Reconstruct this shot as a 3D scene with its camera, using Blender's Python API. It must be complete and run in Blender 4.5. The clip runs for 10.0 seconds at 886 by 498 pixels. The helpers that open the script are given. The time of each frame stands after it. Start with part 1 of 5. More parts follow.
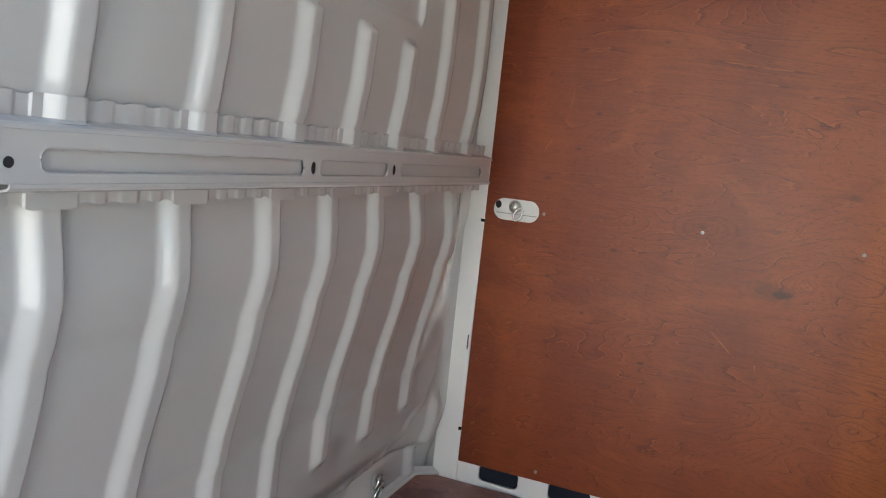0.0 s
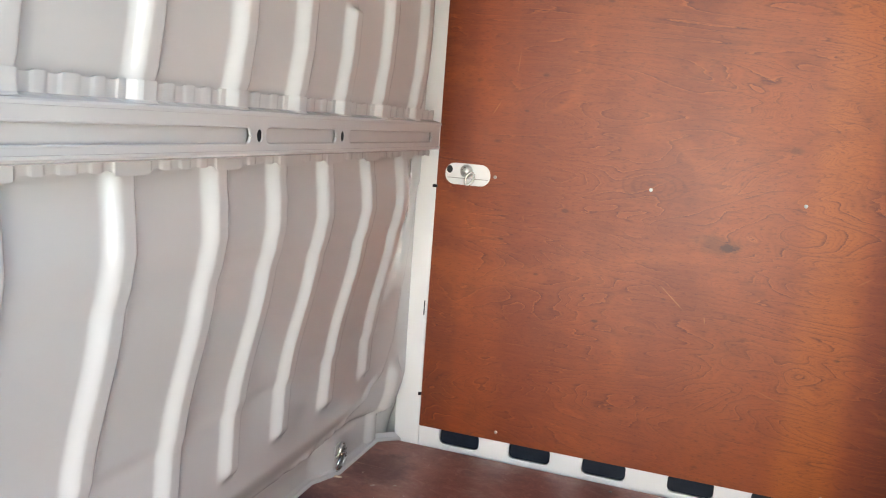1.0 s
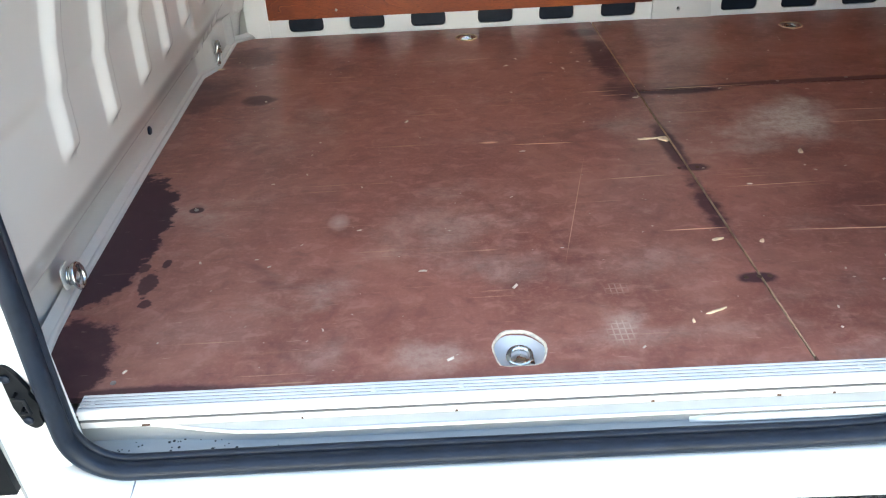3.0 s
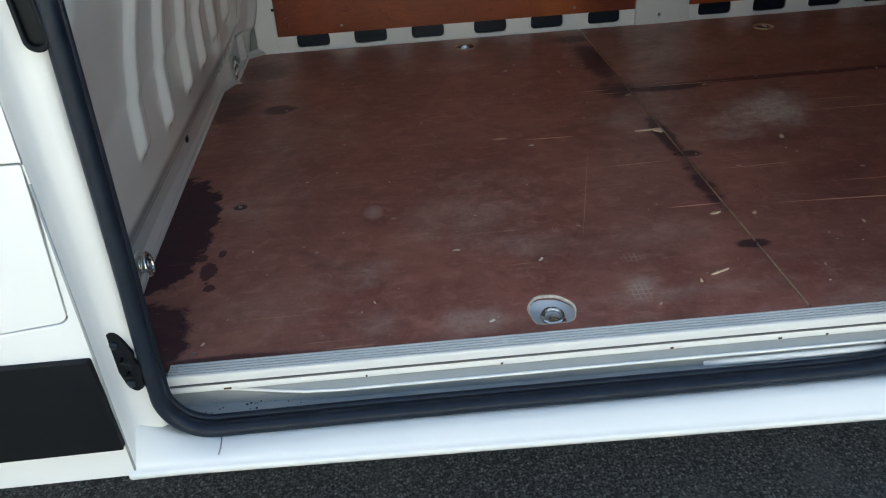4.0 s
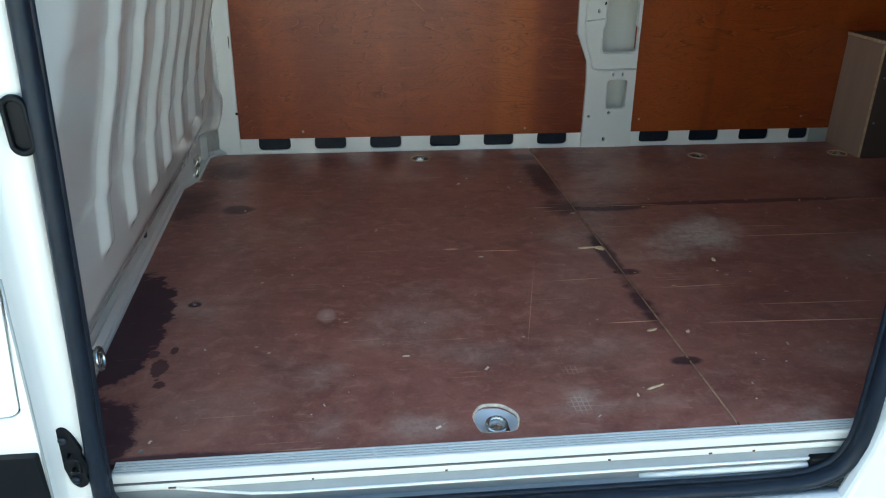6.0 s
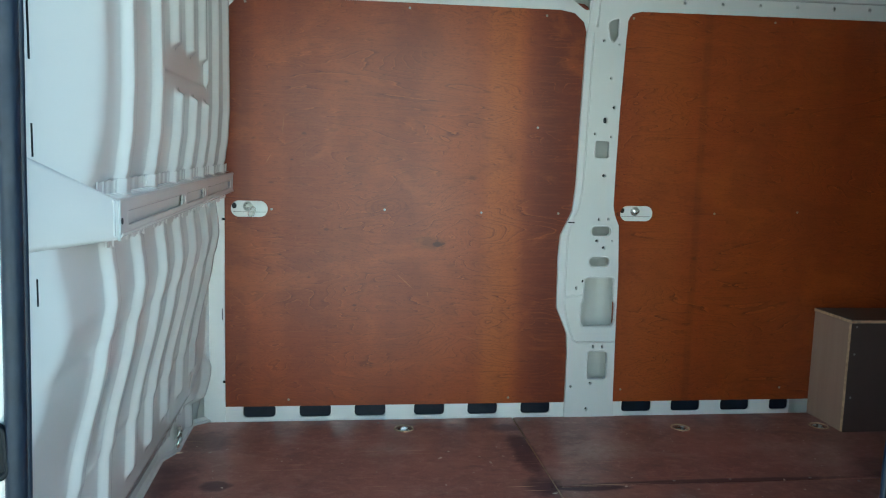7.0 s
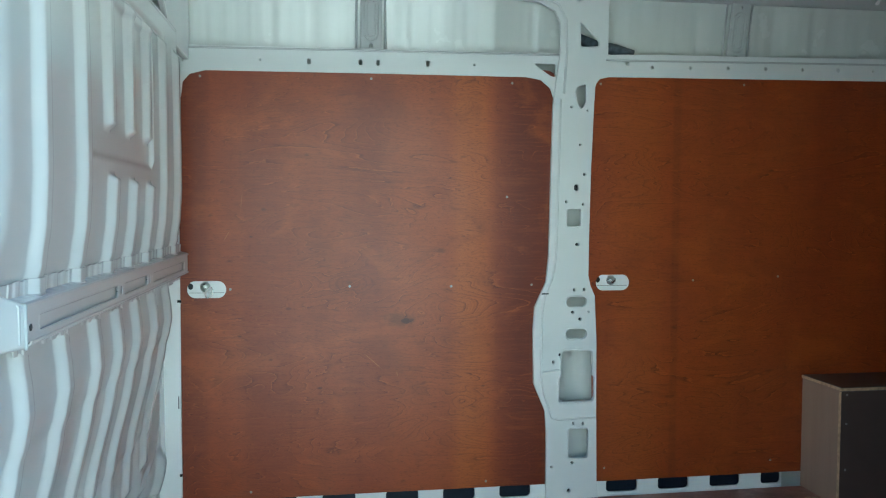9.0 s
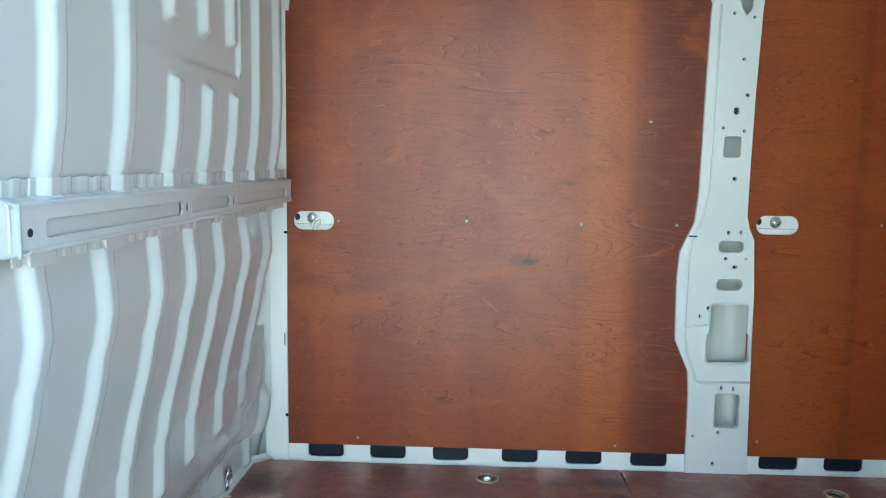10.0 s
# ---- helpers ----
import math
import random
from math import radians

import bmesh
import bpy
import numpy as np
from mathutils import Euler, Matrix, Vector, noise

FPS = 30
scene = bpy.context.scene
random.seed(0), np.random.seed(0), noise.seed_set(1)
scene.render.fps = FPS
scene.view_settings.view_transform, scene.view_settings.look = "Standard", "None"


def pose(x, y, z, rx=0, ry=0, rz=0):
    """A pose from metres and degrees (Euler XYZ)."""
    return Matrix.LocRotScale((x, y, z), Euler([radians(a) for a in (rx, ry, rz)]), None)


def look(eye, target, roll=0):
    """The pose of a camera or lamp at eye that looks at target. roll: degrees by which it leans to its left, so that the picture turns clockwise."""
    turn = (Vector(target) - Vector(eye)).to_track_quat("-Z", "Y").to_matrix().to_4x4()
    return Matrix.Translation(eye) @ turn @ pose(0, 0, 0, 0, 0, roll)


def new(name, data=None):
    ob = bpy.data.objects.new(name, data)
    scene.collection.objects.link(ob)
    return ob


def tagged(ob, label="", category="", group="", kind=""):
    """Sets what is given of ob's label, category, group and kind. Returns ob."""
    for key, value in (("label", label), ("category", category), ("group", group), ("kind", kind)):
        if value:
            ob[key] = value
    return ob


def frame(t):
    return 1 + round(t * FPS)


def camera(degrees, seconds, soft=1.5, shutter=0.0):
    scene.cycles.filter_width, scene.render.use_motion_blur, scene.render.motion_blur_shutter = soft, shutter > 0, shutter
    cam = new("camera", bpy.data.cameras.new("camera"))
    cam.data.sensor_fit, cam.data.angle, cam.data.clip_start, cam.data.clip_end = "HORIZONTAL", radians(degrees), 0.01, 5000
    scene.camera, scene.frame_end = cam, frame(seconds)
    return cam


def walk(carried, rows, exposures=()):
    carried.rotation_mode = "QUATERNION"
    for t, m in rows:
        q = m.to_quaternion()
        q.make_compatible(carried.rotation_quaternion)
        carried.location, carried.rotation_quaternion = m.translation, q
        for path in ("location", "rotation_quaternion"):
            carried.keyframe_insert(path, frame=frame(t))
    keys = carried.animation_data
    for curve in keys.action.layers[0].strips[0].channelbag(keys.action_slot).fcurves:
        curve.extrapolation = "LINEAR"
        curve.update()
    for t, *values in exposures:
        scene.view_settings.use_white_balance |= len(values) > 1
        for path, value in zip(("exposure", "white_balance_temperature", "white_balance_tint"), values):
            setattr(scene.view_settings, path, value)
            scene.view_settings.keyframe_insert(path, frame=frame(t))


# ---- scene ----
cam = camera(58.8, 10.0, soft=1.15)
PATH = [
    (0, (0.694, -0.114, 0.902), (-0.048, 1.725, 0.644), 5.9),
    (0.5, (0.717, -0.091, 0.892), (0.106, 1.786, 0.566), 5.4),
    (1, (0.7, -0.113, 0.893), (0.073, 1.759, 0.569), 4.2),
    (1.5, (0.677, -0.153, 0.876), (0.165, 1.726, 0.421), -0.4),
    (1.8, (0.573, -0.239, 0.827), (0.442, 1.651, 0.187), -0.2),
    (2, (0.546, -0.313, 0.827), (0.578, 1.535, 0.065), 0.2),
    (2.5, (0.525, -0.535, 0.777), (0.552, 1.224, -0.176), -1.6),
    (3, (0.503, -0.682, 0.77), (0.524, 1.003, -0.307), -2.7),
    (3.2, (0.479, -0.721, 0.773), (0.495, 0.964, -0.304), -3.6),
    (4.5, (0.364, -0.889, 0.812), (0.495, 0.834, -0.196), -2.9),
    (5, (0.362, -0.9, 0.812), (0.512, 0.839, -0.165), -1.7),
    (5.2, (0.368, -0.902, 0.809), (0.528, 0.843, -0.156), -1.6),
    (6.3, (0.377, -0.894, 0.885), (0.633, 0.97, 0.207), 1.6),
    (6.5, (0.389, -0.905, 0.916), (0.643, 1.003, 0.37), 1.7),
    (7, (0.408, -0.918, 0.975), (0.667, 1.049, 0.726), 1.6),
    (7.5, (0.407, -0.932, 1.022), (0.708, 1.043, 0.941), 1.4),
    (8, (0.411, -0.931, 1.047), (0.721, 1.045, 1.044), 0.4),
    (8.5, (0.422, -0.904, 1.047), (0.738, 1.071, 1.038), 0.3),
    (9, (0.478, -0.803, 1.016), (0.776, 1.172, 0.919), 0.1),
    (9.5, (0.552, -0.664, 0.983), (0.631, 1.329, 0.834), 0.8),
    (10, (0.601, -0.525, 0.939), (0.509, 1.461, 0.719), 0.7),
]
EXPOSURES = [(0.0, 2.4, 6050, 2), (0.5, 3.2, 6300, 3), (1.0, 3.33, 6300, 3), (1.5, 3.3, 6300, 3), (2.0, 3.9, 6150, 1), (2.5, 4.3, 5950, -3),
             (3.0, 3.15, 6250, -2), (3.2, 2.65, 6200, -3), (4.3, 1.55, 6000, -5), (5.2, 1.6, 5950, -6), (6.5, 2.42, 5150, -17), (7.1, 2.6, 5000, -19),
             (8.0, 2.4, 4850, -20), (9.0, 2.65, 4850, -19), (10.0, 3.12, 4900, -17)]
walk(cam, [(t, look(eye, target, roll)) for t, eye, target, roll in PATH], EXPOSURES)
# ---- world and light ----
world = bpy.data.worlds.new("sky")
scene.world = world
world.use_nodes = True
_n = world.node_tree.nodes
_sky = _n.new("ShaderNodeTexSky")
_sky.sky_type = "NISHITA"
_sky.sun_disc = False
_sky.air_density, _sky.dust_density = 0.9, 4.0
SUN_EL, SUN_AZ = 56.0, -32.0          # degrees; azimuth from +y towards +x
_sky.sun_elevation, _sky.sun_rotation = radians(SUN_EL), radians(SUN_AZ)
world.node_tree.links.new(_sky.outputs[0], _n["Background"].inputs[0])
_n["Background"].inputs[1].default_value = 0.15
sun = new("sun", bpy.data.lights.new("sun", "SUN"))
sun.data.energy, sun.data.angle, sun.data.color = 4.5, radians(0.6), (1.0, 0.95, 0.88)
_sd = Vector((math.sin(radians(SUN_AZ)) * math.cos(radians(SUN_EL)), math.cos(radians(SUN_AZ)) * math.cos(radians(SUN_EL)), math.sin(radians(SUN_EL))))
sun.matrix_world = look(_sd * 20, (0, 0, 0))


# ---- node helpers ----
class Mat:
    """A small node-material builder."""

    def __init__(self, name, rough=0.5, metal=0.0, coat=0.0, coat_rough=0.1):
        self.m = bpy.data.materials.new(name)
        self.m.use_nodes = True
        self.t = self.m.node_tree
        self.p = self.t.nodes["Principled BSDF"]
        self.p.inputs["Roughness"].default_value = rough
        self.p.inputs["Metallic"].default_value = metal
        self.p.inputs["Coat Weight"].default_value = coat
        self.p.inputs["Coat Roughness"].default_value = coat_rough
        self.co = self.n("ShaderNodeTexCoord").outputs["Object"]

    def n(self, kind):
        return self.t.nodes.new(kind)

    def put(self, socket, v):
        if hasattr(v, "links"):
            self.t.links.new(v, socket)
        else:
            socket.default_value = v

    def world_co(self):
        self.co = self.n("ShaderNodeNewGeometry").outputs["Position"]
        return self

    def scaled(self, s, shift=(0, 0, 0)):
        k = self.n("ShaderNodeMapping")
        self.t.links.new(self.co, k.inputs[0])
        k.inputs["Scale"].default_value = s
        k.inputs["Location"].default_value = shift
        return k.outputs[0]

    def noise(self, scale=5.0, detail=4.0, rough=0.55, vec=None, dist=0.0):
        k = self.n("ShaderNodeTexNoise")
        self.t.links.new(self.co if vec is None else vec, k.inputs["Vector"])
        k.inputs["Scale"].default_value, k.inputs["Detail"].default_value = scale, detail
        k.inputs["Roughness"].default_value, k.inputs["Distortion"].default_value = rough, dist
        return k.outputs["Fac"]

    def math(self, op, a, b=0.0, c=0.0, clamp=False):
        k = self.n("ShaderNodeMath")
        k.operation, k.use_clamp = op, clamp
        for i, v in enumerate((a, b, c)):
            self.put(k.inputs[i], v)
        return k.outputs[0]

    def fit(self, v, a, b, c=0.0, d=1.0, smooth=True):
        k = self.n("ShaderNodeMapRange")
        k.interpolation_type = "SMOOTHSTEP" if smooth else "LINEAR"
        self.put(k.inputs[0], v)
        for i, x in enumerate((a, b, c, d)):
            self.put(k.inputs[i + 1], x)
        return k.outputs[0]

    def mix(self, f, a, b, mode="MIX"):
        k = self.n("ShaderNodeMix")
        k.data_type, k.blend_type = "RGBA", mode
        self.put(k.inputs[0], f)
        for s, v in ((k.inputs[6], a), (k.inputs[7], b)):
            self.put(s, (*v, 1) if isinstance(v, tuple) and len(v) == 3 else v)
        return k.outputs[2]

    def axis(self, i):
        k = self.n("ShaderNodeSeparateXYZ")
        self.t.links.new(self.co, k.inputs[0])
        return k.outputs[i]

    def spot(self, u, v, cu, cv, ru, rv, edge=0.5, wob=None, amp=0.0):
        """A soft oval patch: 1 inside, 0 outside."""
        a = self.math("DIVIDE", self.math("SUBTRACT", u, cu), ru)
        b = self.math("DIVIDE", self.math("SUBTRACT", v, cv), rv)
        d = self.math("SQRT", self.math("ADD", self.math("MULTIPLY", a, a), self.math("MULTIPLY", b, b)))
        if wob is not None:
            d = self.math("ADD", d, self.math("MULTIPLY", self.math("SUBTRACT", wob, 0.5), amp))
        return self.fit(d, 1.0, 1.0 - edge)

    def color(self, v):
        self.put(self.p.inputs["Base Color"], (*v, 1) if isinstance(v, tuple) and len(v) == 3 else v)
        return self

    def rough(self, v):
        self.put(self.p.inputs["Roughness"], v)
        return self

    def bump(self, h, strength=0.2, dist=0.002):
        k = self.n("ShaderNodeBump")
        k.inputs["Strength"].default_value, k.inputs["Distance"].default_value = strength, dist
        self.put(k.inputs["Height"], h)
        self.t.links.new(k.outputs[0], self.p.inputs["Normal"])
        return self


def paint(name, base, dirt, rough, amount=0.12, coat=0.3, clear=0.13):
    m = Mat(name, rough, 0.0, coat, clear).world_co()
    f = m.math("MULTIPLY", m.math("ADD", m.math("MULTIPLY", m.noise(2.3, 5, 0.6), 0.6), m.math("MULTIPLY", m.noise(38, 4, 0.6), 0.5)), amount)
    m.color(m.mix(f, base, dirt))
    m.rough(m.math("ADD", m.math("MULTIPLY", m.noise(5, 3), 0.05), rough - 0.02))
    return m.m


# one interior white in two tones: dimmed on the bulkhead, lit on door-facing posts
MAT_DIM_WHITE = paint("dimmed_white_inside", (0.48, 0.475, 0.465), (0.40, 0.385, 0.36), 0.30, 0.05, 1.0, 0.07)
MAT_LIT_POST = paint("white_paint_lit_posts", (0.66, 0.655, 0.64), (0.5, 0.48, 0.45), 0.32, 0.06, 0.4)
MAT_BODY = paint("white_body_paint", (0.76, 0.755, 0.74), (0.6, 0.58, 0.52), 0.34, 0.12, 0.2)
# white darkened to put shade into the step and track, with dust mixed in
MAT_SHADED_STEP = paint("dusty_shaded_step", (0.34, 0.355, 0.355), (0.18, 0.175, 0.165), 0.5, 0.5, 0.1)
MAT_ALU = paint("worn_aluminium", (0.70, 0.69, 0.67), (0.45, 0.43, 0.39), 0.42, 0.25, 0.0)


def skin_paint():
    """Glossy thin sheet metal, drawn slightly wavy along its length."""
    m = Mat("grey_white_primer", 0.22, 0.0, 0.7, 0.10).world_co()
    m.color(m.mix(m.fit(m.noise(2.3, 5, 0.6), 0.4, 0.8, 0.0, 0.25), (0.60, 0.60, 0.565), (0.48, 0.475, 0.44)))
    m.rough(m.fit(m.noise(9, 3), 0.3, 0.7, 0.18, 0.28))
    m.bump(m.math("ADD", m.noise(1.0, 1, 0.4, m.scaled((7.0, 0.6, 0.7))), m.math("MULTIPLY", m.noise(1.0, 1, 0.4, m.scaled((17.0, 0.3, 0.4), (3, 0, 0))), 0.5)), 0.9, 0.03)
    return m.m


MAT_SKIN = skin_paint()


def plain(name, col, rough, metal=0.0, vary=0.25, scale=25, spec=0.5):
    m = Mat(name, rough, metal).world_co()
    c2 = tuple(c * (1 - vary) for c in col)
    m.color(m.mix(m.fit(m.noise(scale, 4, 0.6), 0.35, 0.65), col, c2))
    m.rough(m.fit(m.noise(scale * 0.6, 3), 0.3, 0.7, max(0.03, rough - 0.06), rough + 0.1))
    m.p.inputs["Specular IOR Level"].default_value = spec
    return m.m


MAT_RUBBER = plain("black_rubber_seal", (0.009, 0.014, 0.025), 0.42, 0, 0.3, 30, 0.25)
MAT_BLACK = plain("black_plastic", (0.006, 0.007, 0.009), 0.45, 0, 0.2, 12, 0.15)
MAT_DARKTRIM = plain("dark_headliner", (0.25, 0.27, 0.31), 0.85)
MAT_CHROME = plain("zinc_plated_steel", (0.62, 0.62, 0.60), 0.22, 1.0, 0.15, 60)
MAT_SCREW = plain("screw_head", (0.34, 0.33, 0.30), 0.45, 0.6, 0.2, 90)
MAT_SPLINTER = plain("raw_splinter", (0.70, 0.54, 0.36), 0.7, 0, 0.25, 60)
MAT_FLECK = plain("pale_crumbs", (0.66, 0.56, 0.45), 0.8, 0, 0.3, 30)
MAT_GRIME_SHADE = plain("grey_grime_and_shade", (0.16, 0.155, 0.145), 0.8)
MAT_SLEEVE = plain("blue_grey_sleeve", (0.075, 0.09, 0.11), 0.7, 0, 0.5, 60)
MAT_ZINC = plain("dull_zinc", (0.66, 0.66, 0.63), 0.30, 0.75, 0.2, 70)
MAT_RUST = plain("brown_rust", (0.10, 0.055, 0.035), 0.8)
MAT_CREAM = plain("pale_torn_veneer", (0.74, 0.66, 0.52), 0.75, 0, 0.25, 120)
MAT_UNDER_SHADE = plain("dark_underbody_and_shade", (0.02, 0.02, 0.022), 0.8)
MAT_EDGEWOOD = plain("raw_plywood_edge", (0.55, 0.38, 0.23), 0.7, 0, 0.35, 70)


SCRATCHES = ((0.64, 0.505, 0.055, -42, 0.7), (0.72, 0.462, 0.012, -80, 0.6), (0.16, 0.93, 0.03, 60, 0.5), (0.21, 1.05, 0.04, 85, 0.4), (1.05, 0.60, 0.03, 35, 0.4), (0.88, 0.30, 0.05, -20, 0.35))


def wall_ply():
    m = Mat("varnished_plywood_lining", 0.5, 0.0, 0.56, 0.38).world_co()
    m.p.inputs["Specular IOR Level"].default_value = 0.22
    x, z = m.axis(0), m.axis(2)
    fibre = m.noise(1.0, 3, 0.65, m.scaled((9, 9, 150)))
    jag = m.math("MULTIPLY", m.math("SUBTRACT", m.noise(1.0, 4, 0.75, m.scaled((34, 34, 110))), 0.5), 0.014)
    f = m.math("ADD", m.noise(1.15, 3, 0.5, m.scaled((0.95, 1.0, 4.0), (0.35, 0, 0.2)), 0.9), jag)
    saw = m.math("FRACT", m.math("MULTIPLY", f, 33.0))
    lines = m.fit(saw, 0.55, 0.0, 0.0, 1.0, False)
    lines = m.math("POWER", lines, 1.6)
    dash = m.fit(m.noise(1.0, 3, 0.7, m.scaled((60, 60, 330), (4, 0, 2))), 0.40, 0.58)
    edge_l = m.math("MULTIPLY", m.fit(saw, 0.16, 0.02), m.math("ADD", 0.35, m.math("MULTIPLY", dash, 0.65)))
    saw2 = m.math("FRACT", m.math("MULTIPLY", f, 121.0))
    hair = m.fit(saw2, 0.55, 0.0, 0.0, 1.0, False)
    patchy = m.fit(m.noise(3.4, 4, 0.6, m.scaled((1, 1, 1.6), (3, 1, 5))), 0.36, 0.62)
    band = m.noise(1.0, 2, 0.5, m.scaled((5.5, 1, 0.25), (1.3, 0, 0)))
    col = m.mix(m.fit(band, 0.32, 0.68), (0.290, 0.064, 0.016), (0.365, 0.094, 0.023))
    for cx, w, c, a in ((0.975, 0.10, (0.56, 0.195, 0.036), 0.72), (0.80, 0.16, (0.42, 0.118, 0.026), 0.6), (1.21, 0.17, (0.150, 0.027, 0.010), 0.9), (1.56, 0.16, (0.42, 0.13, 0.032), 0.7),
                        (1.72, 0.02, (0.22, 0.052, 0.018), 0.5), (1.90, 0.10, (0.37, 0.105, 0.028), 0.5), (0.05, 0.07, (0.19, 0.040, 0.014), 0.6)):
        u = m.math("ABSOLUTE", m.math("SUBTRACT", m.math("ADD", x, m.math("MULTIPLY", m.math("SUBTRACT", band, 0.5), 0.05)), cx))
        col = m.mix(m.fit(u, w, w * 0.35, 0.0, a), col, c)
    col = m.mix(m.math("MULTIPLY", m.math("MULTIPLY", hair, m.math("ADD", 0.3, m.math("MULTIPLY", dash, 0.7))), 0.40), col, (0.17, 0.038, 0.012))
    col = m.mix(m.math("MULTIPLY", m.math("MULTIPLY", lines, m.math("ADD", 0.3, m.math("MULTIPLY", patchy, 0.7))), 0.42), col, (0.20, 0.040, 0.012))
    col = m.mix(m.math("MULTIPLY", m.math("MULTIPLY", edge_l, patchy), 0.85), col, (0.13, 0.026, 0.009))
    mott = m.noise(4.5, 5, 0.62, m.scaled((1, 1, 1.7), (2, 0, 9)), 0.8)
    col = m.mix(m.fit(mott, 0.50, 0.72, 0.0, 0.45), col, (0.47, 0.150, 0.034))
    col = m.mix(m.fit(mott, 0.46, 0.26, 0.0, 0.40), col, (0.20, 0.040, 0.012))
    pale = m.math("MULTIPLY", m.fit(saw, 0.90, 1.0, 0.0, 1.0, False), patchy)
    col = m.mix(m.math("MULTIPLY", pale, 0.85), col, (0.50, 0.16, 0.045))
    col = m.mix(m.fit(fibre, 0.45, 0.75, 0.0, 0.20), col, (0.46, 0.145, 0.042))
    col = m.mix(m.fit(fibre, 0.45, 0.28, 0.0, 0.20), col, (0.16, 0.036, 0.012))
    col = m.mix(m.fit(m.noise(3.2, 5, 0.62), 0.5, 0.78, 0.0, 0.45), col, (0.185, 0.038, 0.014))
    # short pores along the fibre
    col = m.mix(m.fit(m.noise(1, 2, 0.5, m.scaled((70, 70, 420))), 0.58, 0.68, 0.0, 0.42), col, (0.105, 0.022, 0.010))
    wob = m.noise(34, 4, 0.65)
    knots = None
    for cx, cz, r, a in ((0.752, 0.643, 0.025, 0.85), (0.722, 0.648, 0.055, 0.38), (0.564, 0.775, 0.014, 0.4), (0.20, 0.60, 0.007, 0.6), (0.30, 0.52, 0.008, 0.55),
                         (0.36, 0.69, 0.010, 0.5), (0.17, 0.85, 0.012, 0.5), (0.46, 0.42, 0.008, 0.6), (0.87, 0.88, 0.018, 0.4), (0.62, 0.5, 0.008, 0.4),
                         (0.28, 1.02, 0.011, 0.5), (1.02, 0.41, 0.008, 0.55), (0.74, 0.09, 0.011, 0.5), (0.42, 1.2, 0.010, 0.4), (0.95, 1.2, 0.012, 0.35),
                         (0.13, 0.33, 0.007, 0.5), (0.52, 0.2, 0.007, 0.5), (1.72, 0.6, 0.016, 0.4), (1.95, 1.1, 0.016, 0.3), (0.24, 0.93, 0.008, 0.5), (0.11, 1.0, 0.009, 0.45)):
        k = m.math("MULTIPLY", m.spot(x, z, cx, cz, r * 1.25, r * 0.6, 0.75, wob, 1.6), a)
        knots = k if knots is None else m.math("MAXIMUM", knots, k)
    col = m.mix(knots, col, (0.075, 0.024, 0.013))
    # grown rings round the screw knot
    du, dv = m.math("SUBTRACT", x, 0.566), m.math("SUBTRACT", z, 0.770)
    rad = m.math("SQRT", m.math("ADD", m.math("MULTIPLY", du, du), m.math("MULTIPLY", m.math("MULTIPLY", dv, dv), 5.0)))
    rad = m.math("ADD", rad, m.math("MULTIPLY", m.math("SUBTRACT", wob, 0.5), 0.03))
    for q in (0.030, 0.052, 0.075):
        ringline = m.fit(m.math("ABSOLUTE", m.math("SUBTRACT", rad, q)), 0.005, 0.0015, 0.0, 0.22)
        col = m.mix(ringline, col, (0.085, 0.018, 0.009))
    for cx, cz, lx, turn, a in SCRATCHES:
        c_, s_ = math.cos(radians(turn)), math.sin(radians(turn))
        ku, kv = m.math("SUBTRACT", x, cx), m.math("SUBTRACT", z, cz)
        u_ = m.math("ADD", m.math("MULTIPLY", ku, c_), m.math("MULTIPLY", kv, s_))
        v_ = m.math("SUBTRACT", m.math("MULTIPLY", kv, c_), m.math("MULTIPLY", ku, s_))
        col = m.mix(m.math("MULTIPLY", m.spot(u_, v_, 0.0, 0.0, lx, 0.0022, 0.8, wob, 1.4), a), col, (0.52, 0.26, 0.13))
    scr = m.fit(m.noise(1, 3, 0.6, m.scaled((3, 3, 60), (0, 0, 7))), 0.72, 0.78, 0.0, 0.25)
    col = m.mix(scr, col, (0.5, 0.22, 0.11))
    m.color(m.mix(1.0, col, (0.66, 0.475, 0.245), "MULTIPLY"))
    m.rough(m.fit(m.noise(4, 4, 0.6), 0.3, 0.7, 0.46, 0.6))
    m.bump(m.math("ADD", m.math("MULTIPLY", fibre, 0.5), m.math("ADD", m.math("MULTIPLY", lines, -0.6), m.math("MULTIPLY", f, 2.0))), 0.12, 0.0012)
    return m.m


MAT_PLY = wall_ply()


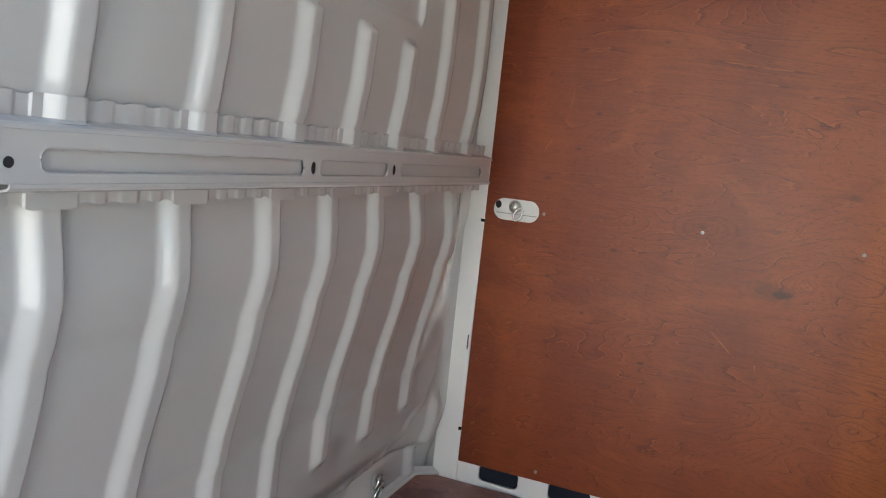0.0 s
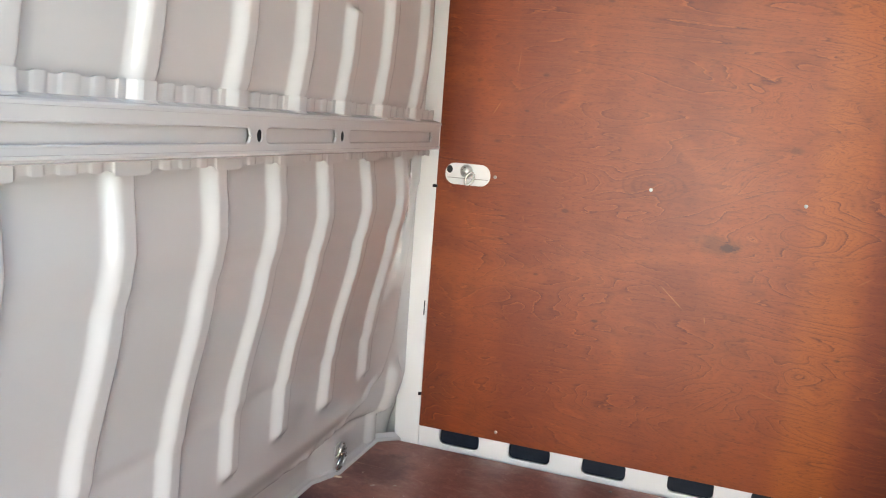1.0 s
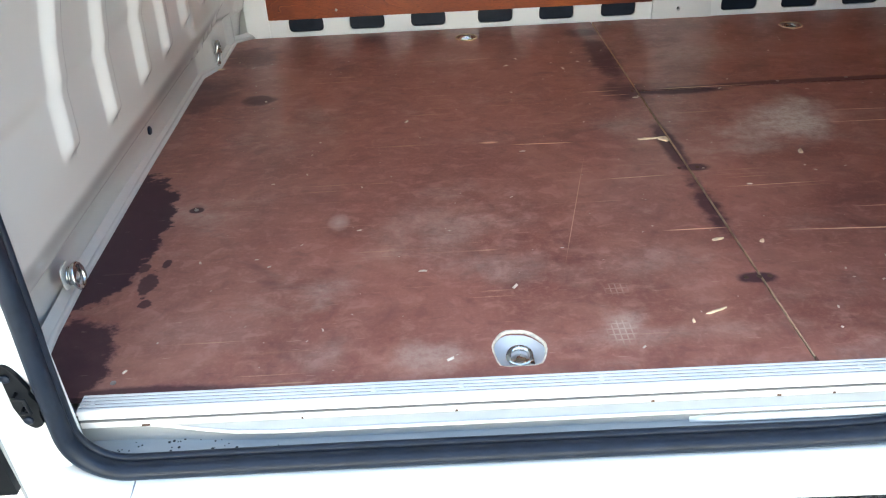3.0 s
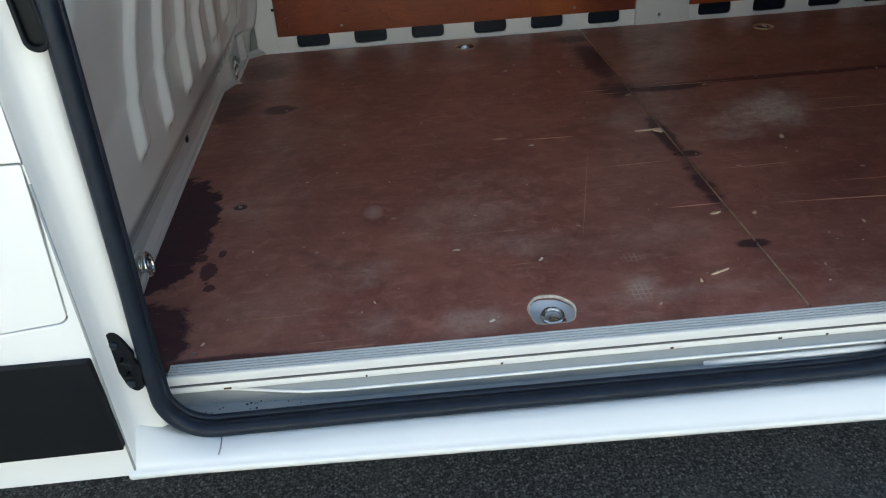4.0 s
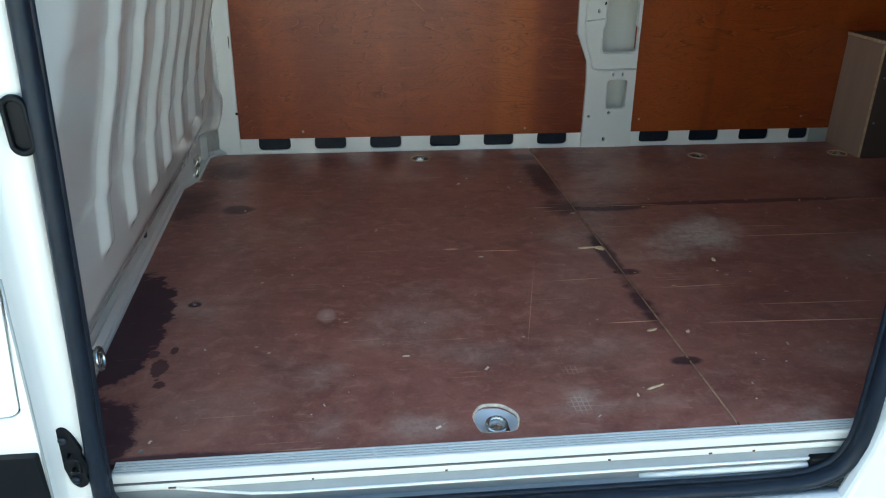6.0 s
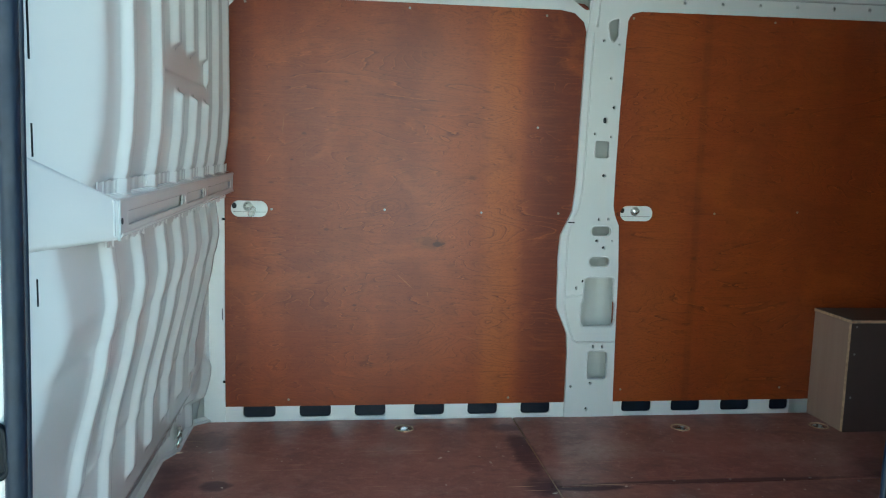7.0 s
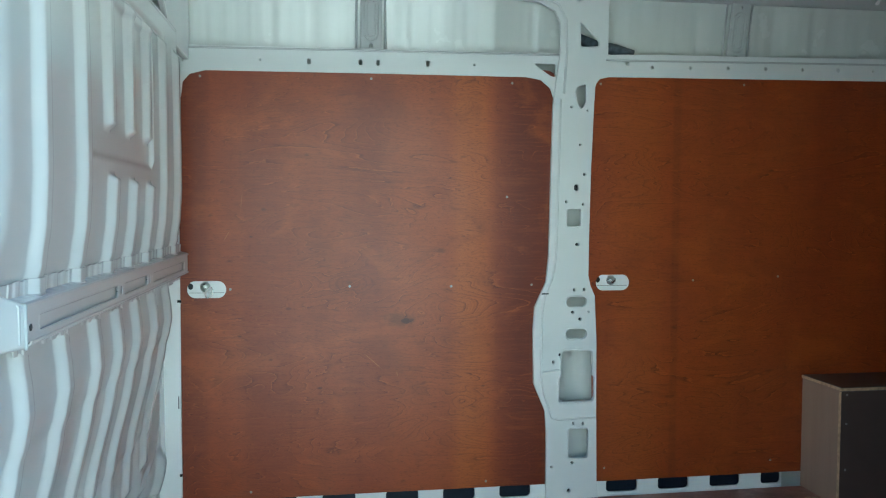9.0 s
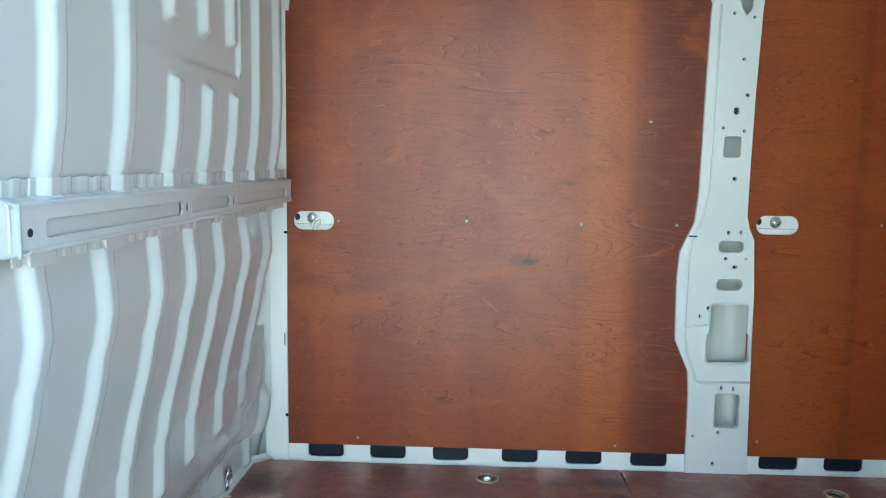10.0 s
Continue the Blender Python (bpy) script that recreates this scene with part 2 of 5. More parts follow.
def floor_ply():
    m = Mat("worn_film_faced_plywood", 0.4, 0.0, 0.0).world_co()
    x, y = m.axis(0), m.axis(1)
    big = m.noise(2.1, 6, 0.62)
    fine = m.noise(130, 4, 0.7)
    mid = m.noise(9, 5, 0.62)
    col = m.mix(m.fit(big, 0.35, 0.66), (0.130, 0.043, 0.034), (0.190, 0.068, 0.052))
    col = m.mix(m.fit(mid, 0.40, 0.72, 0, 0.5), col, (0.225, 0.088, 0.068))
    streak = m.noise(1, 5, 0.7, m.scaled((5, 42, 1), (2, 0, 0)))
    col = m.mix(m.fit(streak, 0.46, 0.72, 0, 0.12), col, (0.27, 0.125, 0.10))
    col = m.mix(m.fit(fine, 0.46, 0.66, 0, 0.22), col, (0.27, 0.125, 0.10))
    blot = m.noise(26, 4, 0.6, m.scaled((1, 1.2, 1), (3, 8, 0)), 0.6)
    col = m.mix(m.fit(blot, 0.50, 0.70, 0, 0.40), col, (0.30, 0.145, 0.118))
    col = m.mix(m.fit(blot, 0.47, 0.28, 0, 0.42), col, (0.080, 0.027, 0.024))
    cloud = m.noise(4.2, 6, 0.6, m.scaled((1, 1.3, 1), (7, 1, 0)), 1.2)
    col = m.mix(m.fit(cloud, 0.48, 0.72, 0, 0.55), col, (0.255, 0.112, 0.082))
    col = m.mix(m.fit(cloud, 0.44, 0.25, 0, 0.65), col, (0.080, 0.028, 0.026))
    col = m.mix(m.fit(m.noise(3.1, 5, 0.6, m.scaled((1.5, 1, 1), (9, 3, 0))), 0.55, 0.75, 0, 0.45), col, (0.085, 0.030, 0.028))
    # worn, dusty patches
    wob = m.noise(6, 6, 0.72)
    dust = m.fit(m.noise(3.4, 7, 0.70, m.scaled((1, 1.6, 1), (4, 2, 0))), 0.52, 0.80, 0, 0.55)
    for cx, cy, rx, ry, a in ((0.55, 0.60, 0.15, 0.17, 0.36), (0.60, 0.46, 0.13, 0.07, 0.32), (0.32, 0.64, 0.022, 0.033, 0.65), (1.33, 1.0, 0.19, 0.16, 1.2),
                              (1.16, 0.87, 0.14, 0.035, 0.6), (1.30, 1.52, 0.24, 0.11, 0.5), (0.33, 0.25, 0.08, 0.06, 0.35), (0.50, 0.22, 0.11, 0.05, 0.5),
                              (0.95, 1.02, 0.09, 0.11, 0.5), (0.52, 1.52, 0.06, 0.04, 0.55), (0.84, 0.44, 0.17, 0.07, 0.25), (0.80, 0.29, 0.05, 0.04, 0.6),
                              (1.45, 0.35, 0.22, 0.08, 0.45), (1.75, 0.85, 0.25, 0.14, 0.45), (1.9, 1.5, 0.24, 0.08, 0.45), (0.12, 0.32, 0.13, 0.06, 0.15), (0.85, 0.25, 0.3, 0.03, 0.3)):
        dust = m.math("MAXIMUM", dust, m.math("MULTIPLY", m.spot(x, y, cx, cy, rx, ry, 0.95, wob, 3.2), a * 0.66))
    grit = m.fit(m.noise(60, 4, 0.75), 0.3, 0.62, 0.45, 1.0)
    col = m.mix(m.math("MULTIPLY", dust, grit), col, (0.40, 0.305, 0.255))
    ring = m.spot(x, y, 0.32, 0.64, 0.026, 0.038, 0.35, wob, 1.1)
    col = m.mix(m.math("MULTIPLY", ring, 0.24), col, (0.42, 0.30, 0.26))
    # damp stains along the bulkhead and the joints
    jag = m.noise(20, 5, 0.68, m.scaled((0.9, 1.25, 1)))
    wet = None
    for cx, cy, rx, ry, a, e, w in ((-0.125, 0.63, 0.115, 0.27, 0.95, 0.08, 0.7), (-0.09, 0.25, 0.10, 0.12, 0.9, 0.16, 0.8), (-0.10, 1.36, 0.13, 0.19, 0.55, 0.6, 1.0),
                                    (0.06, 1.30, 0.055, 0.045, 0.75, 0.45, 0.8), (-0.02, 1.66, 0.11, 0.12, 0.5, 0.6, 1.2), (0.0, 0.46, 0.016, 0.045, 0.8, 0.2, 2.6),
                                    (0.012, 0.40, 0.013, 0.014, 0.8, 0.2, 2.6), (0.018, 0.52, 0.009, 0.016, 0.8, 0.2, 2.6), (-0.02, 0.51, 0.012, 0.02, 0.8, 0.2, 2.6),
                                    (0.05, 0.18, 0.25, 0.018, 0.75, 0.5, 0.9), (1.038, 0.63, 0.030, 0.17, 0.85, 0.75, 1.7), (1.012, 1.5, 0.055, 0.26, 0.8, 0.6, 1.0),
                                    (1.01, 1.24, 0.08, 0.09, 0.75, 0.6, 1.0), (1.15, 1.218, 0.15, 0.030, 0.85, 0.5, 0.9), (1.04, 0.9, 0.03, 0.16, 0.8, 0.5, 0.8), (1.55, 1.24, 0.55, 0.022, 0.75, 0.5, 0.6),
                                    (1.0, 1.73, 0.08, 0.06, 0.6, 0.6, 0.9), (1.06, 0.79, 0.045, 0.022, 0.85, 0.5, 0.7), (1.04, 0.382, 0.04, 0.02, 0.9, 0.4, 0.7),
                                    (0.027, 0.717, 0.018, 0.014, 0.9, 0.3, 0.6),
                                    (2.2, 1.25, 0.2, 0.06, 0.7, 0.6, 0.8), (2.15, 1.3, 0.12, 0.12, 0.5, 0.6, 0.8)):
        k = m.math("MULTIPLY", m.spot(x, y, cx, cy, rx, ry, e, jag, w), a)
        wet = k if wet is None else m.math("MAXIMUM", wet, k)
    col = m.mix(wet, col, (0.030, 0.014, 0.020))
    # fine scratches along the boards
    sc = m.fit(m.noise(1, 3, 0.7, m.scaled((1.3, 85, 1))), 0.635, 0.665, 0, 0.34)
    sc = m.math("MULTIPLY", sc, m.fit(m.noise(4, 3), 0.46, 0.60))
    col = m.mix(sc, col, (0.50, 0.30, 0.18))
    sc2 = m.fit(m.noise(1, 2, 0.6, m.scaled((20, 190, 1), (5, 0, 0))), 0.69, 0.72, 0, 0.14)
    col = m.mix(sc2, col, (0.55, 0.40, 0.30))
    for cx, cy, lx, ly, turn, a in ((0.76, 0.945, 0.075, 0.0014, -2, 0.8), (0.785, 0.66, 0.0011, 0.13, -15, 0.24), (1.62, 0.977, 0.25, 0.0012, -1, 0.8), (1.55, 1.045, 0.09, 0.0012, -3, 0.5), (1.36, 0.515, 0.24, 0.0014, -3, 0.8),
                                    (1.45, 0.592, 0.20, 0.0010, -2, 0.5), (0.99, 0.545, 0.07, 0.0013, 0, 0.6), (0.64, 0.965, 0.028, 0.004, 0, 0.5), (0.93, 0.76, 0.09, 0.0010, 2, 0.4), (1.20, 0.70, 0.12, 0.0009, 1, 0.5),
                                    (1.9, 0.72, 0.3, 0.0011, -1, 0.5), (0.95, 1.24, 0.06, 0.0012, 0, 0.5), (0.98, 1.21, 0.05, 0.001, 0, 0.5), (1.22, 1.236, 0.16, 0.0012, 0, 0.5)):
        c_, s_ = math.cos(radians(turn)), math.sin(radians(turn))
        du, dv = m.math("SUBTRACT", x, cx), m.math("SUBTRACT", y, cy)
        u_ = m.math("ADD", m.math("MULTIPLY", du, c_), m.math("MULTIPLY", dv, s_))
        v_ = m.math("SUBTRACT", m.math("MULTIPLY", dv, c_), m.math("MULTIPLY", du, s_))
        k_ = m.math("MULTIPLY", m.spot(u_, v_, 0.0, 0.0, lx, ly * 1.9, 0.6, jag, 0.6), min(1.0, a * 1.5))
        col = m.mix(k_, col, (0.60, 0.37, 0.24))
    # print of an anti-slip mesh worn through in two places
    weave = m.math("MAXIMUM", m.fit(m.math("ABSOLUTE", m.math("SUBTRACT", m.math("FRACT", m.math("MULTIPLY", x, 105.0)), 0.5)), 0.30, 0.48), m.fit(m.math("ABSOLUTE", m.math("SUBTRACT", m.math("FRACT", m.math("MULTIPLY", y, 75.0)), 0.5)), 0.32, 0.48))
    for cx, cy, rx, ry, a in ((0.785, 0.262, 0.026, 0.032, 0.34), (0.80, 0.372, 0.024, 0.022, 0.22)):
        col = m.mix(m.math("MULTIPLY", m.math("MULTIPLY", m.spot(x, y, cx, cy, rx, ry, 0.6, wob, 1.6), weave), a), col, (0.46, 0.36, 0.29))
    # dark hairline wear along the grain of the face veneer
    nick = m.fit(m.noise(1, 3, 0.65, m.scaled((9, 120, 1), (1, 6, 0))), 0.66, 0.73, 0, 0.30)
    col = m.mix(nick, col, (0.06, 0.02, 0.018))
    m.color(m.mix(1.0, col, (1.52, 1.66, 1.60), "MULTIPLY"))
    r = m.fit(dust, 0, 0.6, 0.36, 0.6)
    m.rough(r)
    m.put(m.p.inputs["Specular IOR Level"], m.fit(wet, 0.0, 1.0, 0.5, 0.12))
    m.bump(m.math("ADD", m.math("MULTIPLY", m.noise(420, 2), 0.4), m.math("MULTIPLY", mid, 0.6)), 0.10, 0.0009)
    return m.m


MAT_FLOOR = floor_ply()


def asphalt():
    m = Mat("grey_asphalt", 0.85).world_co()
    v = m.n("ShaderNodeTexVoronoi")
    m.t.links.new(m.co, v.inputs["Vector"])
    v.inputs["Scale"].default_value = 130
    g = m.noise(150, 4, 0.8)
    col = m.mix(m.fit(g, 0.44, 0.57), (0.008, 0.009, 0.010), (0.115, 0.118, 0.12))
    stone = m.n("ShaderNodeSeparateColor")
    m.t.links.new(v.outputs["Color"], stone.inputs[0])
    col = m.mix(m.math("MULTIPLY", m.fit(stone.outputs[0], 0.45, 0.95), m.fit(v.outputs["Distance"], 0.55, 0.3)), col, (0.20, 0.20, 0.195))
    col = m.mix(m.fit(stone.outputs[1], 0.7, 0.9, 0, 0.8), col, (0.012, 0.013, 0.014))
    col = m.mix(m.fit(m.noise(5, 5, 0.6), 0.5, 0.8, 0, 0.5), col, (0.10, 0.105, 0.105))
    col = m.mix(m.fit(m.noise(24, 4, 0.6), 0.66, 0.74, 0, 0.55), col, (0.17, 0.17, 0.165))
    # paler concrete tone further out, unseen, added to bounce light up into the van
    far = m.fit(m.math("ADD", m.axis(1), m.math("MULTIPLY", m.noise(0.8, 4), 0.5)), -1.38, -1.50)
    col = m.mix(far, col, m.mix(m.noise(1.5, 6, 0.6), (0.36, 0.35, 0.325), (0.46, 0.445, 0.42)))
    m.color(col)
    m.bump(m.math("ADD", g, m.math("MULTIPLY", v.outputs["Distance"], 0.8)), 0.8, 0.006)
    return m.m


MAT_ASPHALT = asphalt()
_m = Mat("glass_diffuser", 0.2)
_m.color((0.75, 0.42, 0.14))
_m.p.inputs["Emission Color"].default_value = (1.0, 0.48, 0.13, 1)
_m.p.inputs["Emission Strength"].default_value = 0.09
MAT_GLOW = _m.m
_m = Mat("lamp_bulb", 0.2)
_m.p.inputs["Emission Color"].default_value = (1.0, 0.85, 0.55, 1)
_m.p.inputs["Emission Strength"].default_value = 1.0
MAT_BULB = _m.m


# ---- mesh helpers ----
def finish(bm, name, material, smooth=False):
    bmesh.ops.recalc_face_normals(bm, faces=bm.faces)
    me = bpy.data.meshes.new(name)
    bm.to_mesh(me)
    bm.free()
    me.materials.append(material)
    if smooth:
        for p in me.polygons:
            p.use_smooth = True
    return me


def part(name, bm, material, parent=None, label="", smooth=False, bevel=0.0, seg=2):
    """Links a bmesh as one mesh object, under a thing or part if given."""
    ob = new(name, finish(bm, name, material, smooth))
    if parent is not None:
        ob.parent = parent
    if label:
        tagged(ob, label)
    if bevel:
        b = ob.modifiers.new("edge", "BEVEL")
        b.width, b.segments, b.limit_method, b.angle_limit = bevel, seg, "ANGLE", radians(40)
    return ob


def empty(name, label, category, kind="", group="", at=(0, 0, 0)):
    ob = new(name)
    ob.location = at
    return tagged(ob, label, category, group, kind)


def box(bm, x0, x1, y0, y1, z0, z1):
    v = [bm.verts.new((x, y, z)) for z in (z0, z1) for y in (y0, y1) for x in (x0, x1)]
    for f in ((0, 1, 3, 2), (4, 6, 7, 5), (0, 4, 5, 1), (2, 3, 7, 6), (0, 2, 6, 4), (1, 5, 7, 3)):
        bm.faces.new([v[i] for i in f])
    return bm


def rr(cx, cy, w, h, r, n=4):
    """Rounded rectangle outline."""
    r = min(r, w / 2 - 1e-4, h / 2 - 1e-4)
    out = []
    for sx, sy, a0 in ((1, 1, 0), (-1, 1, 90), (-1, -1, 180), (1, -1, 270)):
        for k in range(n + 1):
            a = radians(a0 + 90 * k / n)
            out.append((cx + sx * (w / 2 - r) + r * math.cos(a), cy + sy * (h / 2 - r) + r * math.sin(a)))
    return out


def ngon(cx, cy, rx, ry=None, n=14):
    ry = rx if ry is None else ry
    return [(cx + rx * math.cos(2 * math.pi * k / n), cy + ry * math.sin(2 * math.pi * k / n)) for k in range(n)]


def soften(pts, rads, n=4):
    """Outline with rounded corners: one radius for all or one a corner."""
    out, m = [], len(pts)
    for i, p in enumerate(pts):
        r = rads if not isinstance(rads, (list, tuple)) else rads[i]
        if r <= 0:
            out.append(p)
            continue
        p, a, b = Vector(p), Vector(pts[i - 1]), Vector(pts[(i + 1) % m])
        ra, rb = min(r, (a - p).length * 0.45), min(r, (b - p).length * 0.45)
        s, e = p + (a - p).normalized() * ra, p + (b - p).normalized() * rb
        for k in range(n + 1):
            t = k / n
            q = s * (1 - t) ** 2 + p * 2 * t * (1 - t) + e * t * t
            out.append((q.x, q.y))
    return out


def plate(outer, holes, thick, put):
    """A sheet with real holes. put(u, v, w) gives the place; w runs from 0 to thick."""
    bm = bmesh.new()
    edges = []
    for loop in (outer, *holes):
        vs = [bm.verts.new((u, v, 0)) for u, v in loop]
        edges += [bm.edges.new((vs[i], vs[(i + 1) % len(vs)])) for i in range(len(vs))]
    bmesh.ops.triangle_fill(bm, edges=edges, use_beauty=True, use_dissolve=False, normal=(0, 0, 1))
    ex = bmesh.ops.extrude_face_region(bm, geom=list(bm.faces))
    for v in ex["geom"]:
        if isinstance(v, bmesh.types.BMVert):
            v.co.z = thick
    for v in bm.verts:
        v.co = Vector(put(*v.co))
    return bm


def on_y(y):
    return lambda u, v, w: (u, y + w, v)


def on_x(x):
    return lambda u, v, w: (x + w, u, v)


def on_z(z):
    return lambda u, v, w: (u, v, z + w)


def tube(bm, pts, r, n=8, closed=False, flat=1.0, up=(0, 0, 1)):
    """A round or oval bar along points."""
    pts = [Vector(p) for p in pts]
    m, rings = len(pts), []
    for i, p in enumerate(pts):
        a = pts[i - 1] if (i or closed) else p
        b = pts[(i + 1) % m] if (i < m - 1 or closed) else p
        d = (b - a).normalized()
        s = d.cross(Vector(up))
        s = s.normalized() if s.length > 1e-4 else d.orthogonal().normalized()
        u = s.cross(d)
        rings.append([bm.verts.new(p + s * (r * math.cos(2 * math.pi * k / n)) + u * (r * flat * math.sin(2 * math.pi * k / n))) for k in range(n)])
    for i in range(m if closed else m - 1):
        A, B = rings[i], rings[(i + 1) % m]
        for k in range(n):
            bm.faces.new((A[k], A[(k + 1) % n], B[(k + 1) % n], B[k]))
    if not closed:
        bm.faces.new(rings[0])
        bm.faces.new(rings[-1][::-1])
    return bm


def sweep(bm, profile, xs, put):
    """Sheet: the profile points carried to each place in xs by put(p, x)."""
    rows = [[bm.verts.new(put(p, x)) for p in profile] for x in xs]
    for A, B in zip(rows, rows[1:]):
        for k in range(len(profile) - 1):
            bm.faces.new((A[k], A[k + 1], B[k + 1], B[k]))
    return bm


def disc(bm, c, r, h, axis="z", n=12, dome=0.0):
    """A short cylinder, with a domed top if wanted, along an axis (negative h goes the other way)."""
    rows = [(r, 0.0), (r, h * (1 - dome))] + ([(r * 0.75, h * (1 - dome * 0.35)), (r * 0.35, h * 0.97)] if dome else [])
    put = {"z": lambda a, b, w: (c[0] + a, c[1] + b, c[2] + w), "y": lambda a, b, w: (c[0] + a, c[1] + w, c[2] + b), "x": lambda a, b, w: (c[0] + w, c[1] + a, c[2] + b)}[axis]
    rings = [[bm.verts.new(put(q * math.cos(2 * math.pi * k / n), q * math.sin(2 * math.pi * k / n), w)) for k in range(n)] for q, w in rows]
    for A, B in zip(rings, rings[1:]):
        for k in range(n):
            bm.faces.new((A[k], A[(k + 1) % n], B[(k + 1) % n], B[k]))
    bm.faces.new(rings[0])
    bm.faces.new(rings[-1])
    return bm


def smooth01(a, b, v):
    t = min(1.0, max(0.0, (v - a) / (b - a)))
    return t * t * (3 - 2 * t)


def lerp_table(table, v):
    for (a, p), (b, q) in zip(table, table[1:]):
        if v <= b:
            t = min(1.0, max(0.0, (v - a) / (b - a)))
            t = t * t * (3 - 2 * t) * 0.5 + t * 0.5
            return p + (q - p) * t
    return table[-1][1]


# ---- ground ----
bm = bmesh.new()
bmesh.ops.create_grid(bm, x_segments=60, y_segments=60, size=400)
GROUND_Z = -0.56
for v in bm.verts:
    v.co.z = GROUND_Z
ground = tagged(part("ground", bm, MAT_ASPHALT), "coarse dark grey asphalt ground beside the van", "ground", kind="structure")

# unseen wall, added so that sunlight bounces level into the load space
bm = bmesh.new()
box(bm, -14.0, 16.0, -9.3, -9.0, GROUND_Z, 4.6)
m_ = Mat("pale_bounce_render", 0.9).world_co()
m_.color(m_.mix(m_.fit(m_.noise(1.2, 6, 0.65), 0.35, 0.7), (0.62, 0.59, 0.54), (0.52, 0.49, 0.44)))
m_.bump(m_.noise(90, 3), 0.3, 0.004)
tagged(part("bounce_wall", bm, m_.m), "unseen pale wall added to bounce sunlight into the van", "wall", kind="structure")

# ---- load floor ----
FAR = 1.845                # face of the lining on the far side
REAR = 3.05
LEFT = -1.25
floor = empty("floor", "worn red-brown film-faced plywood load floor", "floor", "structure")
bm = bmesh.new()
box(bm, -0.16, REAR, 0.178, 1.93, -0.036, -0.030)
part("floor_pan", bm, MAT_DIM_WHITE, floor)
RING_1, RING_2, RING_3, CUP = (0.637, 1.740), (1.64, 1.70), (2.175, 1.689), (0.622, 0.230)


def cup_outline():
    out = []
    for k in range(26):
        a = 2 * math.pi * k / 26
        r = 0.041 * (1 + 0.035 * math.sin(3 * a + 1) + 0.02 * math.sin(7 * a))
        out.append((CUP[0] + r * math.cos(a), max(CUP[1] + r * 1.22 * math.sin(a), CUP[1] - 0.036)))
    return out


outline_a = [(-0.012, 0.177), (1.0455, 0.1645), (1.0455, 1.838), (-0.045, 1.838), (-0.096, 1.80), (-0.098, 1.57), (-0.132, 1.49), (-0.128, 0.90), (-0.122, 0.50), (-0.110, 0.32), (-0.095, 0.182)]
B_BOARDS = (("a", outline_a, [ngon(*RING_1, 0.034, n=20), cup_outline()]),
            ("b", [(1.050, 0.1644), (1.30, 0.161), (REAR - 0.02, 0.161), (REAR - 0.02, 1.2275), (1.050, 1.2275)], []),
            ("c", [(1.050, 1.231), (REAR - 0.02, 1.231), (REAR - 0.02, 1.838), (1.050, 1.838)], [ngon(*RING_2, 0.034, n=20), ngon(*RING_3, 0.034, n=20)]))
for key, outer, holes in B_BOARDS:
    part("floor_board", plate(outer, holes, 0.012, on_z(-0.012)), MAT_FLOOR, floor, bevel=0.0012, seg=1)
bm = bmesh.new()
for y0, y1, x0 in ((0.18, 0.345, 1.0472), (0.41, 0.50, 1.0482), (0.56, 0.60, 1.0478), (0.70, 0.76, 1.0484), (0.83, 0.97, 1.0476), (1.10, 1.21, 1.0486), (1.40, 1.66, 1.0489)):
    box(bm, x0, 1.0499, y0, y1, -0.011, -0.0010)
box(bm, 1.0492, 1.0499, 0.181, 1.83, -0.011, -0.0014)
box(bm, 1.06, REAR - 0.05, 1.2301, 1.2309, -0.011, -0.0015)
part("joint", bm, MAT_EDGEWOOD, floor, "raw wood showing in the board joints")
for i, (x, y) in enumerate(((1.034, 1.229), (1.062, 1.229), (1.028, 0.79), (1.066, 0.79), (1.022, 0.384), (1.044, 0.384), (1.062, 0.384), (0.027, 0.717), (1.6, 1.25), (1.86, 1.245),
                            (0.02, 0.205), (0.55, 1.80), (1.10, 1.80), (1.42, 1.25), (2.0, 1.21))):
    bm = bmesh.new()
    disc(bm, (x, y, -0.001), 0.0045, 0.0022, "z", 8)
    part("floor_screw", bm, MAT_RUST if i < 7 else MAT_SCREW, floor)


bm = bmesh.new()
box(bm, 1.040, 1.0483, 0.18, 1.836, -0.0155, -0.0125)
box(bm, 1.055, REAR - 0.05, 1.220, 1.236, -0.0155, -0.0125)
part("joint_bed", bm, MAT_UNDER_SHADE, floor, "black grime in the board joints")


